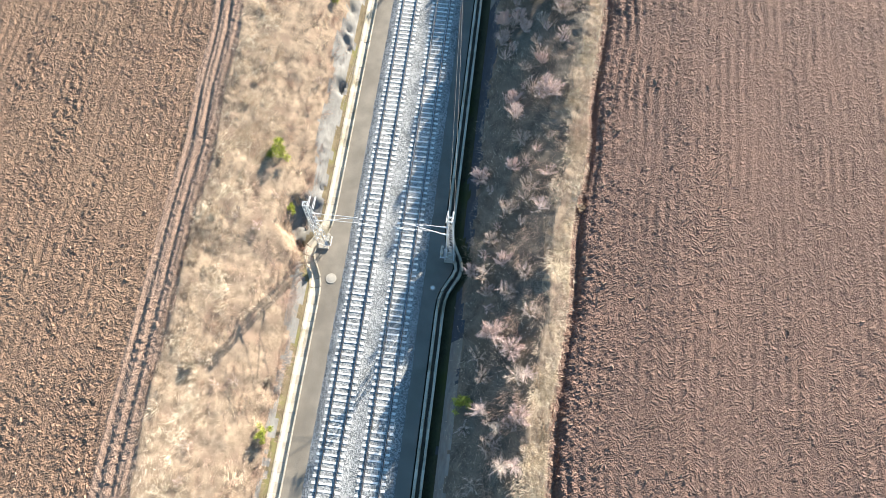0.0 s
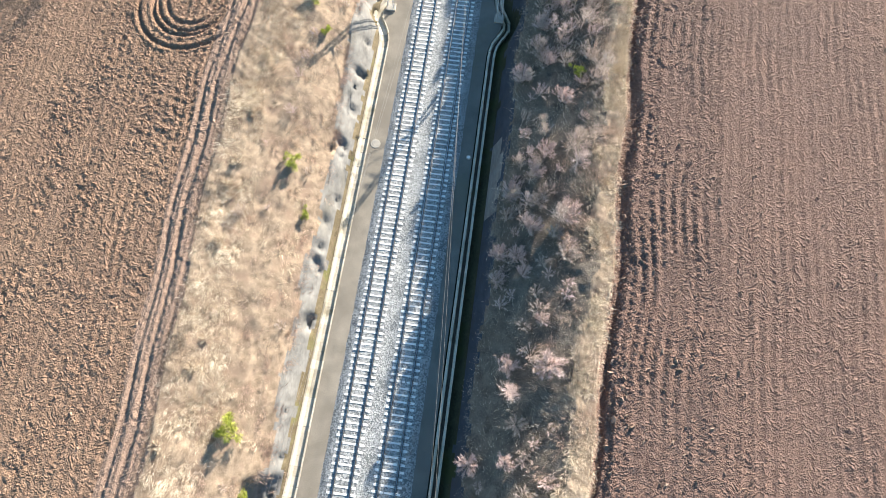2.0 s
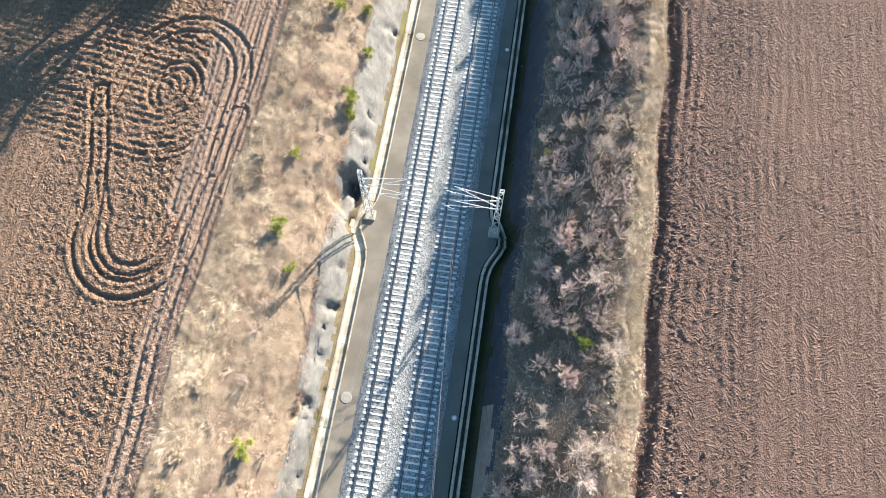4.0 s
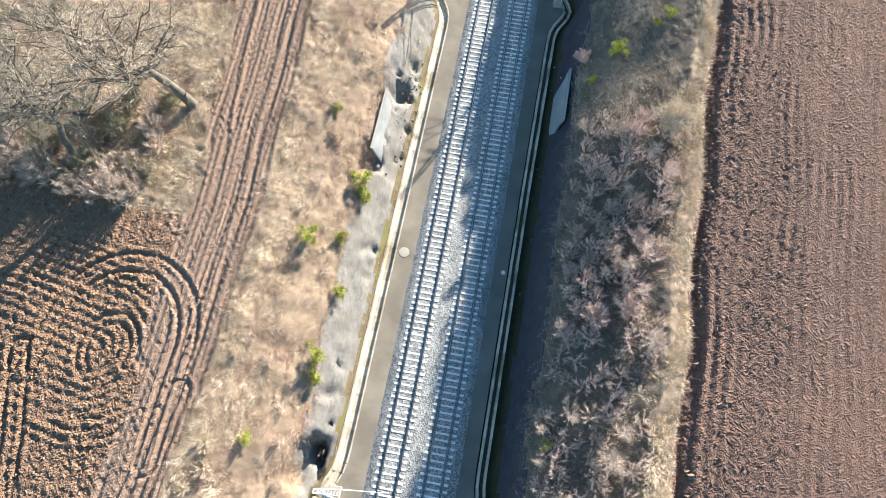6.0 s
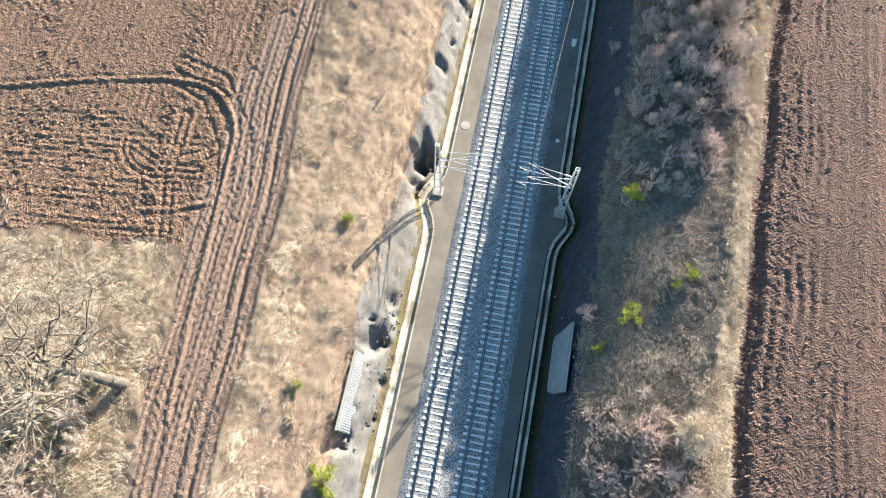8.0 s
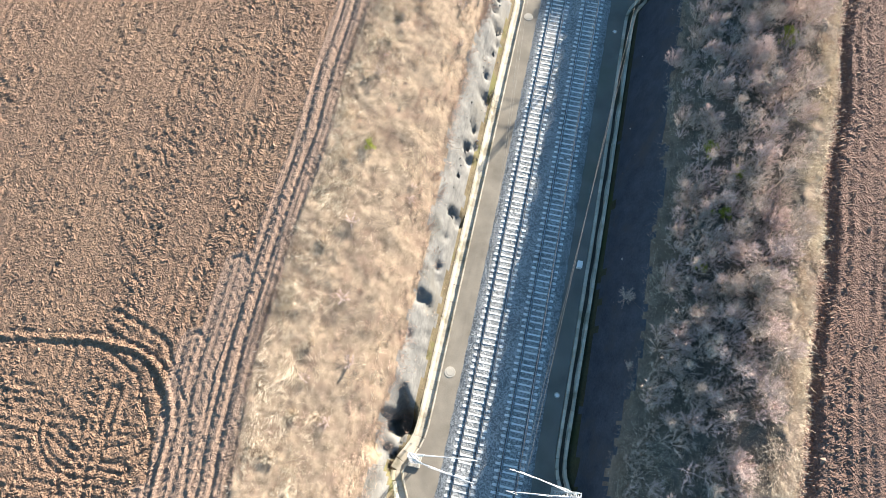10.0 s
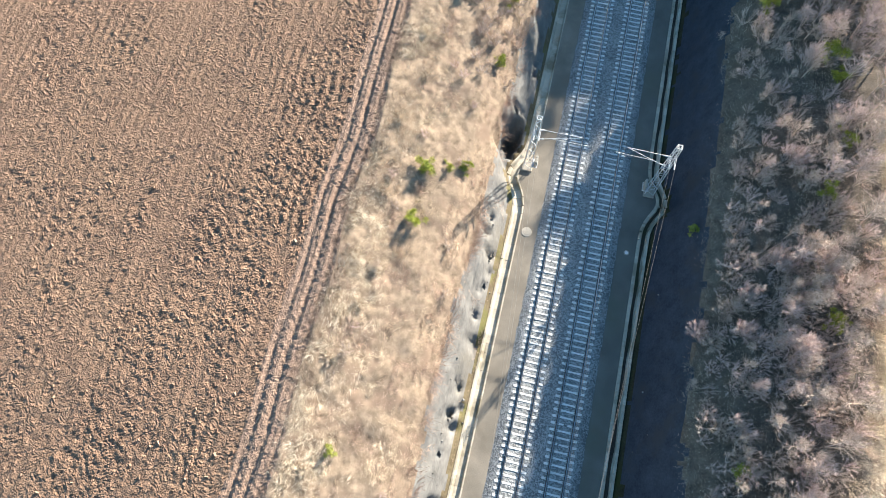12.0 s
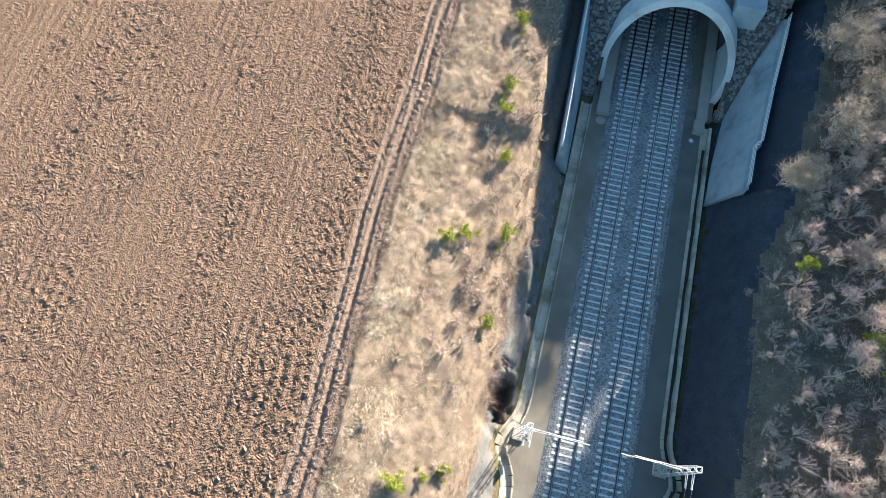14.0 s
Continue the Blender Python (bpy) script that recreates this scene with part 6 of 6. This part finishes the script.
GREEN_B = ((13.8, 143.1, 0.6), (15.0, 148.5, 0.8), (-16.4, 148.7, 0.6), (16.0, 152.3, 0.7), (13.8, 154.6, 0.9), (19.4, 166.8, 0.8), (19.4, 167.7, 0.8), (-15.2, 169.3, 1.0), (-15.2, 174.3, 1.1), (9.5, 174.9, 0.7), (-13.4, 175.4, 0.6), (-11.8, 176.1, 0.8), (18.5, 178.6, 1.0), (19.9, 184.2, 0.9), (-11.4, 188.4, 0.9), (18.9, 190.8, 1.1), (17.9, 193.0, 1.5), (-16.2, 194.7, 0.9), (-14.9, 195.8, 0.9), (-11.6, 196.7, 1.1), (13.1, 198.7, 1.2), (-13.2, 204.1, 0.9), (-14.4, 208.5, 0.9), (-14.5, 210.7, 0.9), (-14.7, 218.0, 1.0))
for px, py, s in GREEN_A + GREEN_B:
    plant("green_bush", GREENS[pr.randrange(4)], px, py, s * 1.05, "small yellow-green evergreen bush among dry weeds", "bush", "green bushes", pr)


# ---- bare trees in the field ----
def bare_tree(x, y, height, seed, label, spread=1.0, twig=None, lean=(0.0, 0.0)):
    r = np.random.default_rng(seed)
    thing = tagged(new("bare_tree"), label, "tree", "field trees")
    thing.location = (x, y, ground_height(x, y) - 0.15)
    segs, ends = [], []

    def grow(p, d, length, radius, level):
        steps = 4 if level < 2 else 3
        pts = [np.array(p, float)]
        d = np.array(d, float)
        for i in range(steps):
            d = d + r.normal(0, 0.15 + 0.05 * level, 3) + (0, 0, 0.04)
            d /= np.linalg.norm(d)
            q = pts[-1] + d * length / steps
            t0, t1 = 1 - 0.55 * i / steps, 1 - 0.55 * (i + 1) / steps
            segs.append((pts[-1], q, radius * t0, radius * t1, level))
            pts.append(q)
        if level >= 4:
            ends.append((pts[-1], d))
            return
        kids = (7, 6, 4, 4)[level]
        for i in range(kids):
            at = pts[1 + int(r.integers(steps - 2, steps))] if level == 0 else pts[1 + int(r.integers(0, steps))]
            a = r.uniform(0, math.tau)
            side = np.array([math.cos(a) * spread, math.sin(a) * spread, r.uniform(-0.05, 0.55)])
            nd = d * 0.5 + side * r.uniform(0.7, 1.1)
            nd /= np.linalg.norm(nd)
            grow(at, nd, length * r.uniform(0.58, 0.86), radius * r.uniform(0.34, 0.52), level + 1)

    grow((0, 0, 0), (r.normal(0, 0.08) + lean[0], r.normal(0, 0.08) + lean[1], 1), height * 0.40, height * 0.027, 0)
    for name, lo, hi, n in (("trunk", 0, 0, 9), ("limb", 1, 3, 5)):
        pick = [s for s in segs if lo <= s[4] <= hi]
        v, f = tubes([s[0] for s in pick], [s[1] for s in pick], [s[2] for s in pick], [s[3] for s in pick], n)
        mesh_part(name, mesh_of(name, v, f, (BARK,), smooth=True), thing, "grey fissured bark" if name == "trunk" else "")
    fine = [s for s in segs if s[4] > 3]
    v1, f1 = spikes([s[0] for s in fine], [s[1] + (s[1] - s[0]) * 0.25 for s in fine], [min(max(s[2], 0.012), 0.02) for s in fine])
    k = r.integers(0, len(fine), 7500 if height > 9 else 4200)
    p0 = np.array([fine[i][1] for i in k])
    d = np.array([fine[i][1] - fine[i][0] for i in k])
    d = d / np.linalg.norm(d, axis=1, keepdims=True) + r.normal(0, 0.55, (len(k), 3))
    d /= np.linalg.norm(d, axis=1, keepdims=True)
    v2, f2 = slivers(p0, p0 + d * r.uniform(0.25, 0.85, len(k))[:, None], 0.013, seed)
    mesh_part("crown", mesh_of("crown", np.concatenate([v1, v2]), np.concatenate([f1, f2 + len(v1)]), (twig or TREE_TWIG,)), thing, "open crown of fine grey twigs")
    return thing


bare_tree(-27.0, 98.0, 19.0, 301, "large leafless tree with a thick grey trunk at the field corner", 1.1, None, (0.0, 0.22))
bare_tree(-34.9, 90.6, 16.0, 302, "leafless spreading tree leaning out of the rough field patch", 1.1, None, (-0.22, 0.18))
bare_tree(-31.5, 102.5, 10.0, 303, "leafless many-limbed tree in the rough field patch", 1.2)
bare_tree(-39.4, 101.6, 14.0, 304, "leafless wide-crowned tree in the rough field patch", 1.2, None, (-0.15, 0.1))
bare_tree(-43.5, 95.0, 11.5, 305, "leafless tree deep in the rough field patch", 1.1)
bare_tree(17.7, 102.4, 4.2, 306, "small dead pale tree on the rim of the shaded bank", 1.3, PALE_TWIG)
for k, (px, py, hh) in enumerate(((15.2, 211.5, 6.0), (17.2, 216.0, 6.5), (14.2, 220.5, 6.0), (19.5, 209.0, 5.5), (20.5, 221.0, 6.5), (12.8, 206.5, 4.2), (10.0, 232.0, 7.0), (13.5, 230.5, 7.5), (16.5, 228.5, 7.0))):
    bare_tree(px, py, hh, 320 + k, "leafless bushy tree on the slope above the tunnel mouth", 1.4)
OLIVES = [shrub_mesh("olive_shrub", 190 + i, OLIVE_TWIG, 18, 90, 1.5, 1.1, 0.014) for i in range(3)]
for i in range(52):
    px, py = (-pr.uniform(28.0, 45), pr.uniform(90, 99)) if i % 3 else (-pr.uniform(27.5, 56), pr.uniform(88, 108.5))
    if island(np.array(px), np.array(py)) < 1.2:
        continue
    plant("thicket_shrub", (GREYS + OLIVES + OLIVES)[pr.randrange(10)], px, py, pr.uniform(0.8, 1.3), "dense leafless thicket shrub below the field trees", "shrub", "thicket", pr)
for i in range(16):
    px, py = -pr.uniform(28.5, 47), pr.uniform(87.6, 90.6)
    plant("thicket_shrub", (GREYS + PALES)[pr.randrange(7)], px, py, pr.uniform(1.3, 1.9), "pale leafless thicket shrub at the edge of the ploughed soil", "shrub", "thicket", pr)
